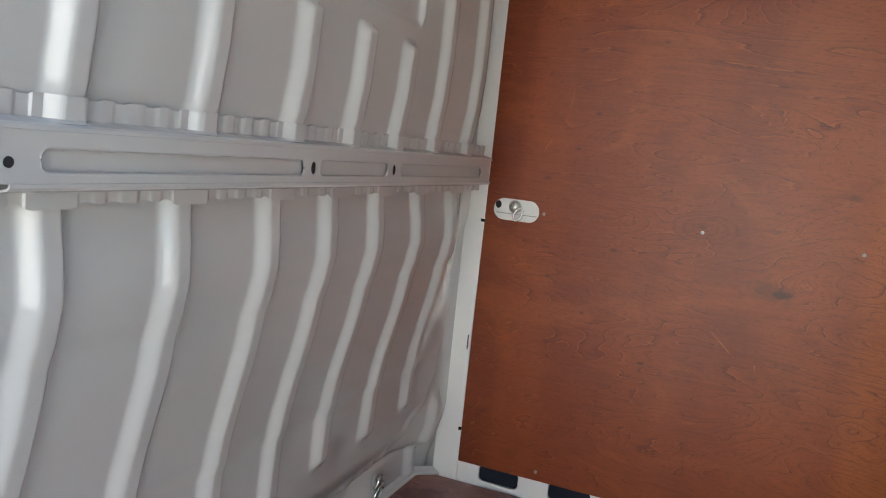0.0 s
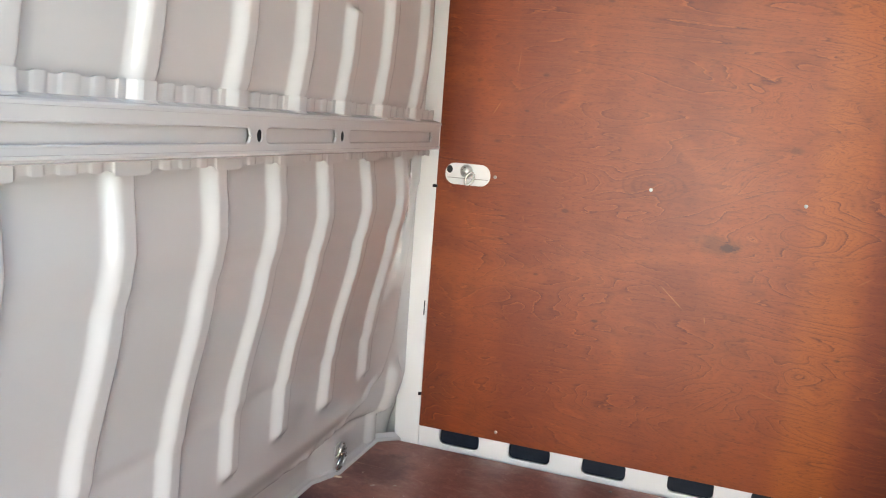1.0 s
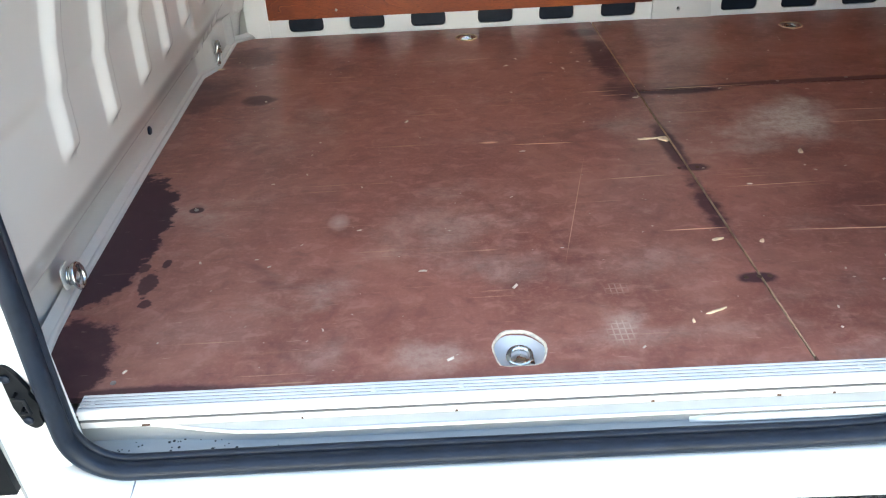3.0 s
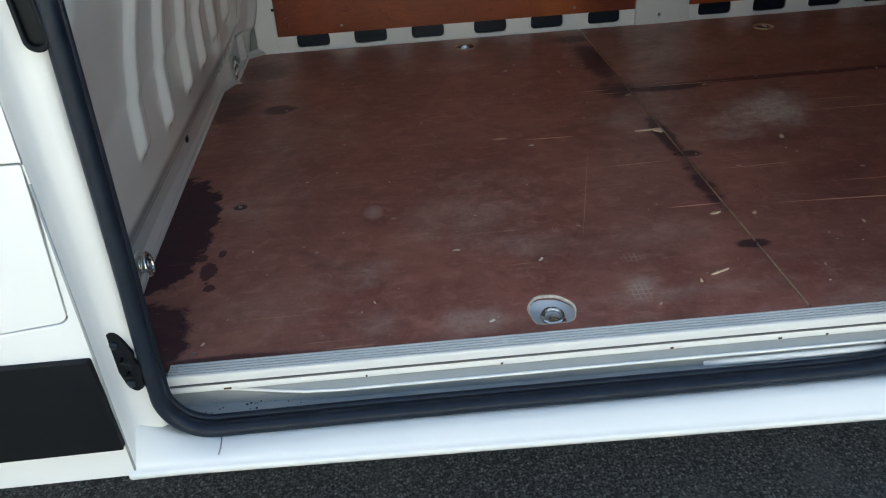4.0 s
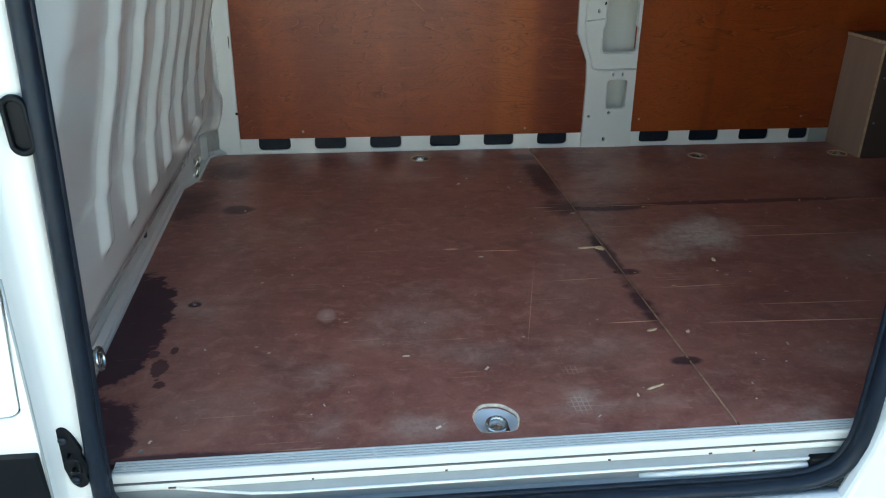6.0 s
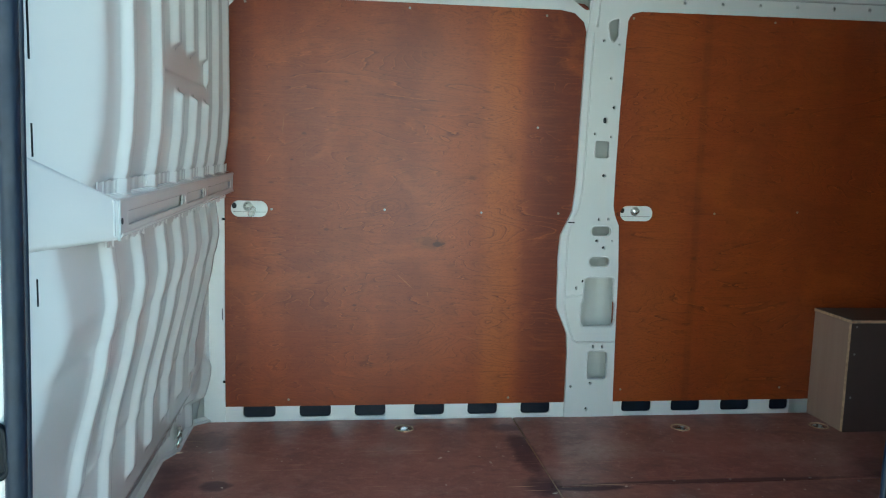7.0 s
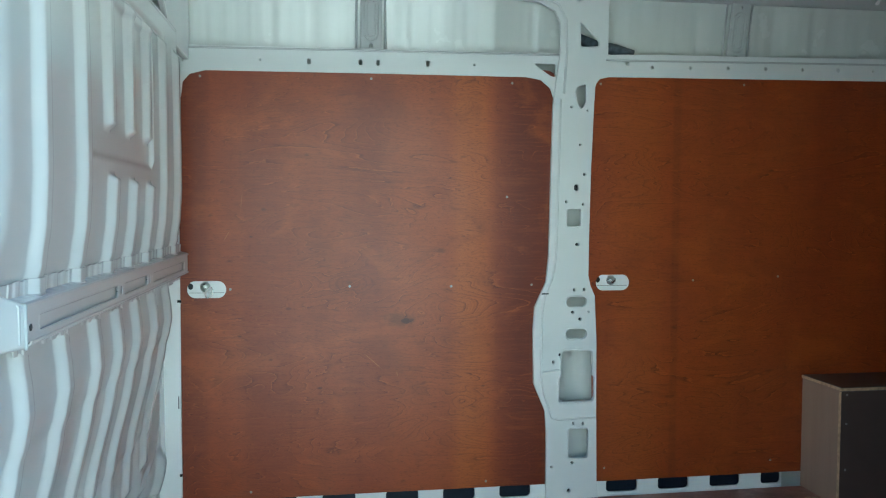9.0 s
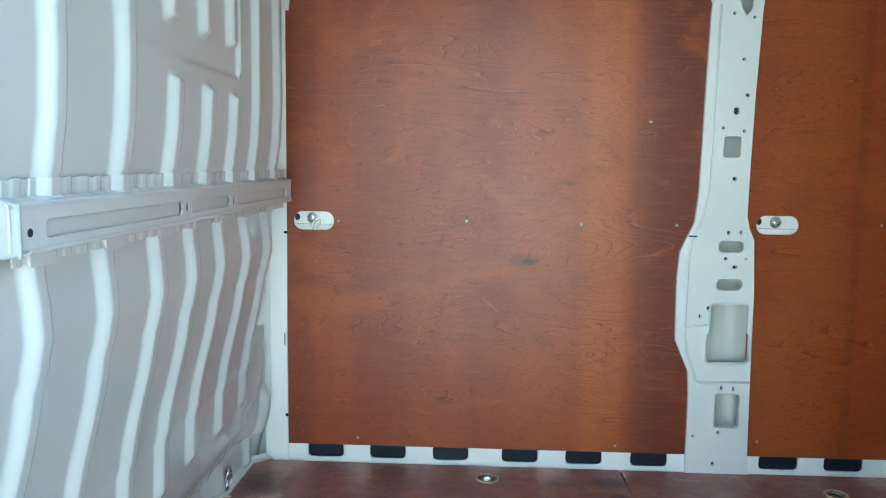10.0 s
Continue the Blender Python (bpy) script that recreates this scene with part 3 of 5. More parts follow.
# ---- lashing rings sunk in the floor ----
def floor_ring(x, y, name_label, big=False):
    t = empty("lashing_ring", name_label, "lashing ring", group="floor lashing rings", at=(x, y, 0))
    bm = bmesh.new()
    r = 0.044 if big else 0.036
    rows = [(r, -0.0125), (r * 0.96, -0.0128), (r * 0.80, -0.0152), (0.001, -0.0156)] if not big else [(r * 1.2, -0.0115), (r * 1.1, -0.0125), (r * 1.0, -0.0225), (0.001, -0.0235)]
    rings = [[bm.verts.new((q * math.cos(2 * math.pi * k / 24), q * math.sin(2 * math.pi * k / 24), w)) for k in range(24)] for q, w in rows]
    for A, B in zip(rings, rings[1:]):
        for k in range(24):
            bm.faces.new((A[k], A[(k + 1) % 24], B[(k + 1) % 24], B[k]))
    pan = part("recess_pan", bm, MAT_BODY if big else MAT_GRIME_SHADE, t, "white painted sunken pan" if big else "grey steel sunken pan", True)
    if not big:
        bm = bmesh.new()
        tube(bm, [(0.0325 * math.cos(2 * math.pi * k / 24), 0.0325 * math.sin(2 * math.pi * k / 24), 0.0005) for k in range(24)], 0.0028, 6, True)
        part("collar", bm, MAT_EDGEWOOD, t, "pale raw edge of the cut-out", True)
    bm = bmesh.new()
    rad = 0.019 if not big else 0.017
    tube(bm, [(rad * math.cos(2 * math.pi * k / 20), rad * 0.9 * math.sin(2 * math.pi * k / 20) - (0.008 if big else 0), -0.006 + 0.004 * math.sin(2 * math.pi * k / 20)) for k in range(20)], 0.0042, 8, True)
    part("ring", bm, MAT_CHROME, t, "bright plated ring", True)
    bm = bmesh.new()
    disc(bm, (0, -0.012, -0.025), 0.015, 0.020, "z", 18, 0.3) if big else disc(bm, (0, 0, -0.0155), 0.013, 0.009, "z", 16, 0.4)
    part("bolt", bm, MAT_CHROME, pan, "", True)
    bm = bmesh.new()
    if big:
        box(bm, 0.013, 0.021, -0.026, 0.004, -0.0245, -0.006)
    else:
        box(bm, -0.022, 0.022, 0.009, 0.017, -0.0145, -0.002)
    part("clamp", bm, MAT_CHROME, t, "", bevel=0.002)
    return t


floor_ring(*RING_1, "plated lashing ring sunk in a round floor recess")
floor_ring(*RING_2, "plated lashing ring sunk in a round floor recess")
floor_ring(*RING_3, "plated lashing ring sunk in a floor recess beside the wheel box")
cup_thing = floor_ring(*CUP, "plated lashing ring in a ragged white cut-out by the door sill", True)
bm = bmesh.new()
_o = [(a - CUP[0], b - CUP[1]) for a, b in cup_outline()]
tube(bm, [(a * 0.985, b * 0.985, -0.0035) for a, b in _o], 0.0026, 6, True, 1.3)
part("raw_edge", bm, MAT_CREAM, cup_thing, "splintered pale plywood edge", True)

# ---- bulkhead ----
RIB_TOP = (0.446, 0.651, 0.850, 1.022, 1.188, 1.358, 1.549)
RIB_MID = (0.446, 0.642, 0.838, 1.008, 1.182, 1.378, 1.565)
RIB_LOW = (0.440, 0.640, 0.838, 1.008, 1.180, 1.375, 1.574)
RIB_END = (0.252, 0.228, 0.228, 0.228, 0.242, 0.240, 0.256)
CREST = [(0.0, -0.116), (0.05, -0.118), (0.088, -0.114), (0.100, -0.110), (0.108, -0.090), (0.124, -0.074), (0.18, -0.053), (0.26, -0.047), (0.35, -0.043), (0.38, -0.035), (0.62, 0.015), (0.66, 0.026), (0.70, 0.033), (0.74, 0.031),
         (0.78, 0.026), (0.82, 0.023), (0.86, 0.030), (0.90, 0.046), (0.93, 0.055), (1.00, 0.064), (1.08, 0.068), (1.30, 0.068), (1.50, 0.066), (1.56, 0.066)]


def rib_y(i, z):
    return lerp_table([(0.25, RIB_LOW[i]), (0.70, RIB_MID[i]), (0.95, RIB_TOP[i])], z)


def rib_shape(d):
    """Height of one rib across: a slope to the door side, a flat, a steep far side."""
    u = min(1.0, max(0.0, (d + 0.0070) / 0.0240))
    u = 0.3 * u + 0.7 * u * u * (3 - 2 * u)
    return u * (1 - smooth01(0.040, 0.049, d))


def rib_gate(i, z):
    g = smooth01(RIB_END[i] - 0.012, RIB_END[i] + 0.02, z) * (1 - smooth01(1.455, 1.475, z))
    if 2 <= i <= 4:
        low, high = 1.090 - 0.003 * (i - 2), 1.178
        g *= 1 - smooth01(low - 0.012, low, z) * (1 - smooth01(high, high + 0.012, z))
    return g


def bulk_x(y, z):
    base = lerp_table(CREST, z) - 0.015
    h = 0.0
    for i in range(7):
        d = y - rib_y(i, z)
        if -0.02 < d < 0.07:
            h = max(h, rib_shape(d) * rib_gate(i, z))
    x = base + 0.0145 * h
    # framed field round the short ribs
    inside = smooth01(0.715, 0.723, y) * (1 - smooth01(1.250, 1.258, y)) * smooth01(1.118, 1.126, z)
    x -= 0.006 * inside * (1 - smooth01(1.44, 1.45, z))
    edge = math.exp(-((y - 0.717) / 0.007) ** 2) * smooth01(1.12, 1.14, z) + math.exp(-((y - 1.257) / 0.007) ** 2) * smooth01(1.12, 1.14, z)
    x += 0.006 * min(1.0, edge) * (1 - smooth01(1.44, 1.46, z))
    # groove and rim along the top
    x -= 0.008 * math.exp(-((z - 1.478) / 0.006) ** 2) * smooth01(0.78, 0.82, y) * (1 - smooth01(1.40, 1.44, y))
    # near end turns into the door pillar, far end into the side wall
    if y < 0.42:
        flat = 0.053 - 0.40 * (0.352 - y)
        k = max(0.0, 0.008 - abs(x - flat))
        x = min(x, flat) - k * k / 0.032
    far = smooth01(1.62, 1.80, y)
    goal = -0.034 + (-0.048) * (1 - smooth01(0.0, 0.22, z))
    x = x + (goal - x) * far
    if z < 0.12:
        step = smooth01(1.48, 1.57, y) * (1 - smooth01(1.79, 1.86, y)) * (1 - smooth01(0.09, 0.12, z))
        x = x + (-0.100 - x) * step
    # lower edge of the pressed sheet, lapped over the foot panel
    ze = lerp_table([(0.0, 0.105), (1.30, 0.110), (1.52, 0.130), (1.62, 0.165), (1.70, 0.215), (1.74, 0.30), (1.78, 0.48), (1.84, 0.72)], y)
    x -= 0.007 * (1 - smooth01(ze - 0.004, ze + 0.004, z))
    x += 0.007 * math.exp(-((z - ze - 0.009) / 0.009) ** 2) * smooth01(1.2, 1.4, y) * (1 - smooth01(1.68, 1.74, y)) * (0.7 + 1.4 * noise.noise(Vector((y * 30, 3.1, 0.4))))
    # upright pressing in the far corner
    x += 0.020 * math.exp(-((y - 1.765) / 0.020) ** 4) * smooth01(0.0, 0.02, z) * (1 - smooth01(0.22, 0.27, z))
    # crumpled pocket under the far end of the beam
    pocket = smooth01(1.615, 1.625, y) * (1 - smooth01(1.705, 1.715, y)) * smooth01(0.752, 0.760, z) * (1 - smooth01(0.808, 0.816, z))
    if pocket > 0:
        x += pocket * (-0.004 + 0.012 * noise.noise(Vector((y * 55, z * 40, 4.2))))
    # a few shallow dents in the sheet
    x += 0.0016 * noise.noise(Vector((y * 3.1, z * 3.1, 1.7)))
    for dy, dz, r, a in ((1.10, 0.33, 0.05, 0.006), (1.32, 0.24, 0.05, 0.007), (0.95, 0.40, 0.05, 0.004), (1.68, 0.20, 0.04, 0.010), (1.70, 0.42, 0.05, 0.008)):
        q = ((y - dy) ** 2 + (z - dz) ** 2) / (r * r)
        if q < 6:
            x -= a * math.exp(-q)
    return x


bulkhead = empty("bulkhead", "ribbed white-painted steel bulkhead behind the cab", "bulkhead", "structure")
bm = bmesh.new()
ys = [0.10 + 0.0032 * k for k in range(int(1.76 / 0.0032) + 1)]
zs = [-0.012 + 0.0062 * k for k in range(int(1.552 / 0.0062) + 1)]
grid = [[bm.verts.new((bulk_x(y, z), y, z)) for z in zs] for y in ys]
for A, B in zip(grid, grid[1:]):
    for k in range(len(zs) - 1):
        bm.faces.new((A[k], A[k + 1], B[k + 1], B[k]))
sheet = part("pressed_sheet", bm, MAT_DIM_WHITE, bulkhead, smooth=True)
sol = sheet.modifiers.new("thickness", "SOLIDIFY")
sol.thickness, sol.offset = 0.002, 1.0
# rolled rim on top
bm = bmesh.new()
tube(bm, [(bulk_x(y, 1.538) - 0.004, y, 1.540) for y in [0.12 + 0.03 * k for k in range(57)]], 0.006, 8)
part("top_rim", bm, MAT_DIM_WHITE, bulkhead, "", True)

# stiffening beam across the bulkhead
beam = empty("beam", "white pressed-steel stiffening beam across the ribbed bulkhead", "beam", "structure")
B0, B1 = 0.352, 1.705


def beam_x(y):
    """Face of the beam, bent very slightly."""
    return 0.0605


def bow(bm, ref=0.081):
    for v in bm.verts:
        v.co.x += beam_x(v.co.y) - ref
    return bm


def fine_plate(y0, y1, z0, z1, holes, x):
    """The beam face in short lengths, so that it can bow."""
    cuts = [y0 + (y1 - y0) * k / 20 for k in range(21)]
    return plate([(y, z0) for y in cuts] + [(y, z1) for y in cuts[::-1]], holes, 0.0025, on_x(x))


def long_rr(a, b, h, r):
    pts = rr((a + b) / 2, 0.850, b - a, h, r)
    out = []
    for p, q in zip(pts, pts[1:] + pts[:1]):
        n = max(1, int(abs(q[0] - p[0]) / 0.04))
        out += [(p[0] + (q[0] - p[0]) * k / n, p[1] + (q[1] - p[1]) * k / n) for k in range(n)]
    return out


panels = [(0.427, 0.886), (0.924, 1.160), (1.206, 1.655)]
holes = [long_rr(a, b, 0.028, 0.012) for a, b in panels] + [ngon(0.908, 0.850, 0.0075, 0.0095, 12), ngon(1.182, 0.850, 0.0075, 0.0095, 12)]
beam_face = part("beam_face", bow(fine_plate(B0, B1, 0.8275, 0.879, holes, 0.0785)), MAT_DIM_WHITE, beam, bevel=0.0008, seg=1)
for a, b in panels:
    part("pressed_field", bow(plate(long_rr(a + 0.001, b - 0.001, 0.026, 0.011), [], 0.002, on_x(0.0712))), MAT_DIM_WHITE, beam_face)
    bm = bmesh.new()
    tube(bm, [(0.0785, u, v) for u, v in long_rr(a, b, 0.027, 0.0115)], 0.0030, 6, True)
    part("field_edge", bow(bm), MAT_DIM_WHITE, beam_face, "", True)
# dark plates added to make the beam holes read as shaded
bm = bmesh.new()
box(bm, 0.0735, 0.0755, 0.895, 0.920, 0.838, 0.862)
box(bm, 0.0735, 0.0755, 1.169, 1.196, 0.838, 0.862)
part("hole_shadow_plate", bow(bm), MAT_UNDER_SHADE, beam)


def corrugation(y):
    """Small pleats of the flange between the ribs; 1 on a tab over a rib."""
    k = min(range(7), key=lambda i: abs(y - RIB_TOP[i] - 0.018))
    u = abs(y - RIB_TOP[k] - 0.018)
    if u < 0.032:
        return 1.0
    return 0.5 + 0.5 * math.tanh(2.2 * math.sin((u - 0.032) * 2 * math.pi / 0.038 + math.pi))


for side in (1, -1):
    bm = bmesh.new()
    n = 560
    y_start = 0.350 if side > 0 else 0.395
    yy = [y_start + (B1 + 0.01 - y_start) * k / n for k in range(n + 1)]
    rows = []
    for y in yy:
        c, f = corrugation(y) if y > 0.375 else 0.0, min(beam_x(y), 0.063 - 0.40 * (0.352 - y))
        up_ = 0.16 * max(0.0, 0.352 - y)
        low_x = lerp_table(CREST, 0.90) - 0.0145
        if side > 0:
            zt = 0.911 + 0.0025 * c
            a_ = max(bulk_x(y, zt) + 0.002, low_x + 0.0060 + 0.0022 * c if y > 0.375 else -1)
            xs_ = [a_, a_ - 0.001, 0.5 * a_ + 0.5 * f - 0.004, f - 0.009, f - 0.003, f - 0.0005, f]
            zz = [zt, 0.8895, 0.8870, 0.8855, 0.8840, 0.8820, 0.8785]
        else:
            zt = 0.8055 - 0.0020 * c - 0.0045 * (1 - smooth01(0.024, 0.040, min(abs(y - q - 0.018) for q in RIB_TOP)))
            a_ = max(bulk_x(y, zt) + 0.002, low_x + 0.0015 + 0.0022 * c if y > 0.375 else -1)
            xs_ = [a_, a_, 0.5 * a_ + 0.5 * f - 0.004, f - 0.009, f - 0.003, f - 0.0005, f]
            zz = [zt, 0.8170, 0.8195, 0.8205, 0.822, 0.8245, 0.828]
        rows.append([bm.verts.new((a, y, b + (up_ if side > 0 else 0))) for a, b in zip(xs_, zz)])
    for A, B in zip(rows, rows[1:]):
        for k in range(len(A) - 1):
            bm.faces.new((A[k], A[k + 1], B[k + 1], B[k]))
    fl_ = part("top_flange" if side > 0 else "bottom_flange", bm, MAT_DIM_WHITE, beam, "scalloped flange lapped over the ribs")
    so_ = fl_.modifiers.new("thickness", "SOLIDIFY")
    so_.thickness, so_.offset = 0.0025, 0.0
# end cap towards the far wall
bm = bmesh.new()
sweep(bm, [(0.0, 0.828), (0.0, 0.879)], [B1, B1 + 0.008, B1 + 0.03, B1 + 0.05], lambda p, y: (beam_x(B1) - max(0, y - B1) * 0.9, y, p[1]))
part("beam_end", bm, MAT_DIM_WHITE, beam)
# bracket from the beam to the door pillar
bracket = empty("pillar_bracket", "smooth white steel bracket joining beam and door pillar", "bracket", "structure")
bm = bmesh.new()


def brk(p, y):
    t = (0.366 - y) / 0.266
    zc, hh = 0.8465 + 0.042 * t, 0.0270 + 0.040 * t
    return (0.0640 - 0.104 * max(0, t) + p[0] * (1 - 0.3 * t), y, zc + p[1] * hh)


sweep(bm, [(-0.06, 1.85), (-0.03, 1.66), (-0.010, 1.52), (-0.003, 1.42), (0.0, 1.28), (0.0, 0.0), (0.0, -0.82), (-0.004, -0.95), (-0.02, -1.05), (-0.06, -1.12)], [0.366 - 0.266 * k / 12 for k in range(13)], brk)
part("bracket_sheet", bm, MAT_DIM_WHITE, bracket, "", True)
# end edge drawn dark in the shaded step white
bm = bmesh.new()
tube(bm, [brk((0.0, -1.0 + 0.24 * k), 0.3655) for k in range(11)], 0.0028, 6)
part("bracket_edge", bm, MAT_SHADED_STEP, bracket, "", True)
bm = bmesh.new()
disc(bm, (beam_x(0.393) - 0.001, 0.393, 0.848), 0.0055, 0.002, "x", 12)
part("bracket_bolt", bm, MAT_UNDER_SHADE, bracket)


# pressed ridges and slits on the flat of the door pillar
def pillar_x(y, off=0.0):
    return 0.053 - 0.40 * (0.352 - y) + off


for z0, z1 in ((1.08, 1.172), (0.951, 0.996), (0.746, 0.784)):
    bm = bmesh.new()
    box(bm, -0.002, 0.0012, -0.0012, 0.0012, z0, z1)
    bm.transform(pose(pillar_x(0.2085), 0.2085, 0, 0, 0, -22))
    part("slit", bm, MAT_BLACK, bracket, "narrow black slit")


# lashing rings on the foot of the bulkhead
def bulk_ring(y, z, lean):
    t = empty("bulkhead_ring", "plated lashing ring on the foot of the bulkhead", "lashing ring", group="bulkhead lashing rings", at=(-0.105, y, z))
    bm = plate(rr(0, 0.004, 0.036, 0.050, 0.012), [], 0.003, lambda u, v, w: (w - 0.001, u, v))
    back = part("back_plate", bm, MAT_DIM_WHITE, t, "", bevel=0.0015)
    bm = bmesh.new()
    disc(bm, (0.005, 0.0, 0.014), 0.009, 0.008, "x", 14, 0.4)
    part("bolt", bm, MAT_CHROME, t, "", True)
    bm = bmesh.new()
    tube(bm, [(0.010 + 0.004 * math.cos(a), 0.021 * math.sin(a) * 0.9 + lean * math.cos(a), -0.020 + 0.021 * math.cos(a)) for a in [2 * math.pi * k / 20 for k in range(20)]], 0.0040, 8, True)
    part("ring", bm, MAT_CHROME, t, "bright plated ring", True)
    bm = bmesh.new()
    tube(bm, [(0.001, -0.015, -0.004), (0.011, -0.015, 0.002), (0.013, -0.015, 0.016), (0.013, -0.009, 0.025), (0.013, 0.0, 0.028), (0.013, 0.009, 0.025), (0.013, 0.015, 0.016), (0.011, 0.015, 0.002),
              (0.001, 0.015, -0.004)], 0.0042, 8)
    tube(bm, [(0.012, -0.015, 0.004), (0.014, 0.0, 0.001), (0.012, 0.015, 0.004)], 0.0038, 8)
    part("clip", bm, MAT_CHROME, back, "", True)
    return t


def upright_ring(y, z):
    t = empty("bulkhead_ring", "plated lashing ring standing on a ribbed stud at the bulkhead foot", "lashing ring", group="bulkhead lashing rings", at=(-0.110, y, z))
    bm = plate(rr(0, 0.0, 0.040, 0.046, 0.014), [], 0.003, lambda u, v, w: (w - 0.001, u, v))
    part("back_plate", bm, MAT_DIM_WHITE, t, "", bevel=0.0015)
    bm = bmesh.new()
    for k in range(3):
        disc(bm, (0.0045 + 0.0042 * k, 0.0, 0.0), 0.0165, 0.0045, "x", 18, 0.35)
    stud = part("stud", bm, MAT_CHROME, t, "ribbed plated stud", True)
    bm = bmesh.new()
    tube(bm, [(0.019 - 0.003 * math.cos(a), 0.0175 * math.sin(a), -0.001 + 0.021 * math.cos(a)) for a in [2 * math.pi * k / 22 for k in range(22)]], 0.0042, 8, True)
    part("ring", bm, MAT_CHROME, stud, "bright plated ring", True)
    return t


bulk_ring(1.580, 0.050, 0.006)
upright_ring(0.419, 0.054)
bm = bmesh.new()
disc(bm, (-0.1335, 1.0, 0.058), 0.010, 0.006, "x", 12, 0.5)
tagged(part("plug", bm, MAT_RUBBER), "small black rubber plug in the bulkhead foot", "plug")
# skirting lip where the bulkhead meets the floor
bm = bmesh.new()
path = [(-0.099, 0.195), (-0.114, 0.325), (-0.124, 0.50), (-0.130, 0.90), (-0.134, 1.49), (-0.100, 1.57), (-0.098, 1.80), (-0.047, 1.842)]
tube(bm, [(x + 0.003, y, 0.004) for x, y in path], 0.0065, 8)
lip_rows = []
for k in range(len(path) * 6 - 5):
    a, b = path[k // 6], path[min(len(path) - 1, k // 6 + 1)]
    f = (k % 6) / 6
    x, y = a[0] + (b[0] - a[0]) * f, a[1] + (b[1] - a[1]) * f
    lip_rows.append([bm.verts.new((x + p, y, q)) for p, q in ((-0.012, 0.020), (-0.008, 0.017), (0.004, 0.009), (0.009, 0.004), (0.009, -0.004))])
for A, B in zip(lip_rows, lip_rows[1:]):
    for k in range(4):
        bm.faces.new((A[k], A[k + 1], B[k + 1], B[k]))
tagged(part("trim", bm, MAT_DIM_WHITE, smooth=True), "white sealed lip along the bulkhead foot", "trim", kind="structure")

# ---- far side wall ----
wall = empty("wall_north", "white steel far side wall of the load space", "wall", "structure")
bm = bmesh.new()
box(bm, LEFT, REAR, 1.915, 1.935, -0.30, 1.50)
part("outer_skin", bm, MAT_SKIN, wall)
bm = bmesh.new()
sweep(bm, [(1.925, 1.49), (1.920, 1.56), (1.911, 1.64), (1.898, 1.72), (1.882, 1.80), (1.862, 1.87), (1.836, 1.93)], [LEFT + (REAR - LEFT) * k / 40 for k in range(41)], lambda p, x: (x, p[0], p[1]))
up_skin = part("upper_skin", bm, MAT_SKIN, wall, "bare glossy steel leaning in to the roof", True)
_s = up_skin.modifiers.new("thickness", "SOLIDIFY")
_s.thickness, _s.offset = 0.008, -1.0
slots_l = [(0.129, 0.112), (0.325, 0.112), (0.522, 0.112), (0.738, 0.112), (0.936, 0.112), (1.136, 0.112)]
slots_r = [(1.529, 0.117), (1.725, 0.117), (1.925, 0.118), (2.106, 0.078)]
rail_holes = [rr(x, 0.0335, w, 0.047, 0.014) for x, w in slots_l + slots_r]
# brighter body white puts the door light into the rail
part("lower_rail", plate(soften([(-0.035, -0.012), (2.150, -0.012), (2.150, 0.072), (-0.035, 0.072)], [0, 0.02, 0.02, 0]), rail_holes, 0.004, on_y(FAR + 0.005)), MAT_BODY, wall, bevel=0.001, seg=1)
for x, w in slots_l + slots_r:
    bm = plate(rr(x, 0.0335, w - 0.001, 0.046, 0.0135), [], 0.01, on_y(FAR + 0.012))
    part("slot_plug", bm, MAT_RUBBER, wall, "black rubber behind a rail slot", bevel=0.003)
# corner post beside the bulkhead
# body white again: light from the opening put into the post colour
part("corner_post", plate([(-0.062, -0.01), (0.012, -0.01), (0.010, 0.35), (0.014, 0.80), (0.022, 1.40), (0.03, 1.56), (-0.062, 1.56)], [], 0.010, on_y(FAR + 0.001)), MAT_BODY, wall, bevel=0.003)
for z, w in ((0.72, 0.012), (0.145, 0.008)):
    bm = bmesh.new()
    box(bm, 0.004, 0.004 + w, FAR - 0.004, FAR + 0.002, z - 0.004, z + 0.004)
    part("clip", bm, MAT_BLACK, wall, "small black clip")
bm = bmesh.new()
for z in (0.387,):
    box(bm, 0.002, 0.0045, FAR - 0.0015, FAR + 0.002, z - 0.02, z + 0.02)
part("slit", bm, MAT_BLACK, wall)
# upper rail
rail_out = [(-0.03, 1.548), (1.29, 1.558), (1.29, 1.40), (1.262, 1.40), (1.250, 1.437), (1.215, 1.466), (1.165, 1.474), (0.60, 1.472), (0.10, 1.468), (0.052, 1.455), (0.030, 1.430), (0.024, 1.38), (-0.03, 1.38)]
hs = [rr(0.026, 1.503, 0.014, 0.020, 0.006), rr(0.431, 1.505, 0.012, 0.018, 0.005), rr(0.599, 1.507, 0.012, 0.018, 0.005), rr(0.657, 1.507, 0.012, 0.018, 0.005), rr(0.825, 1.509, 0.012, 0.018, 0.005),
      ngon(0.274, 1.506, 0.004, n=8), ngon(0.983, 1.509, 0.004, n=8), soften([(1.192, 1.520), (1.268, 1.521), (1.269, 1.478), (1.254, 1.478)], 0.008)]
part("upper_rail", plate(rail_out, hs, 0.012, on_y(FAR - 0.002)), MAT_LIT_POST, wall, bevel=0.004)
hs = [ngon(x, z, 0.0065, n=10) for x, z in ((1.618, 1.519), (1.76, 1.521), (1.903, 1.524), (2.047, 1.526), (2.191, 1.527), (2.332, 1.529), (2.474, 1.529))] + [rr(1.527, 1.530, 0.012, 0.012, 0.002, 1)]
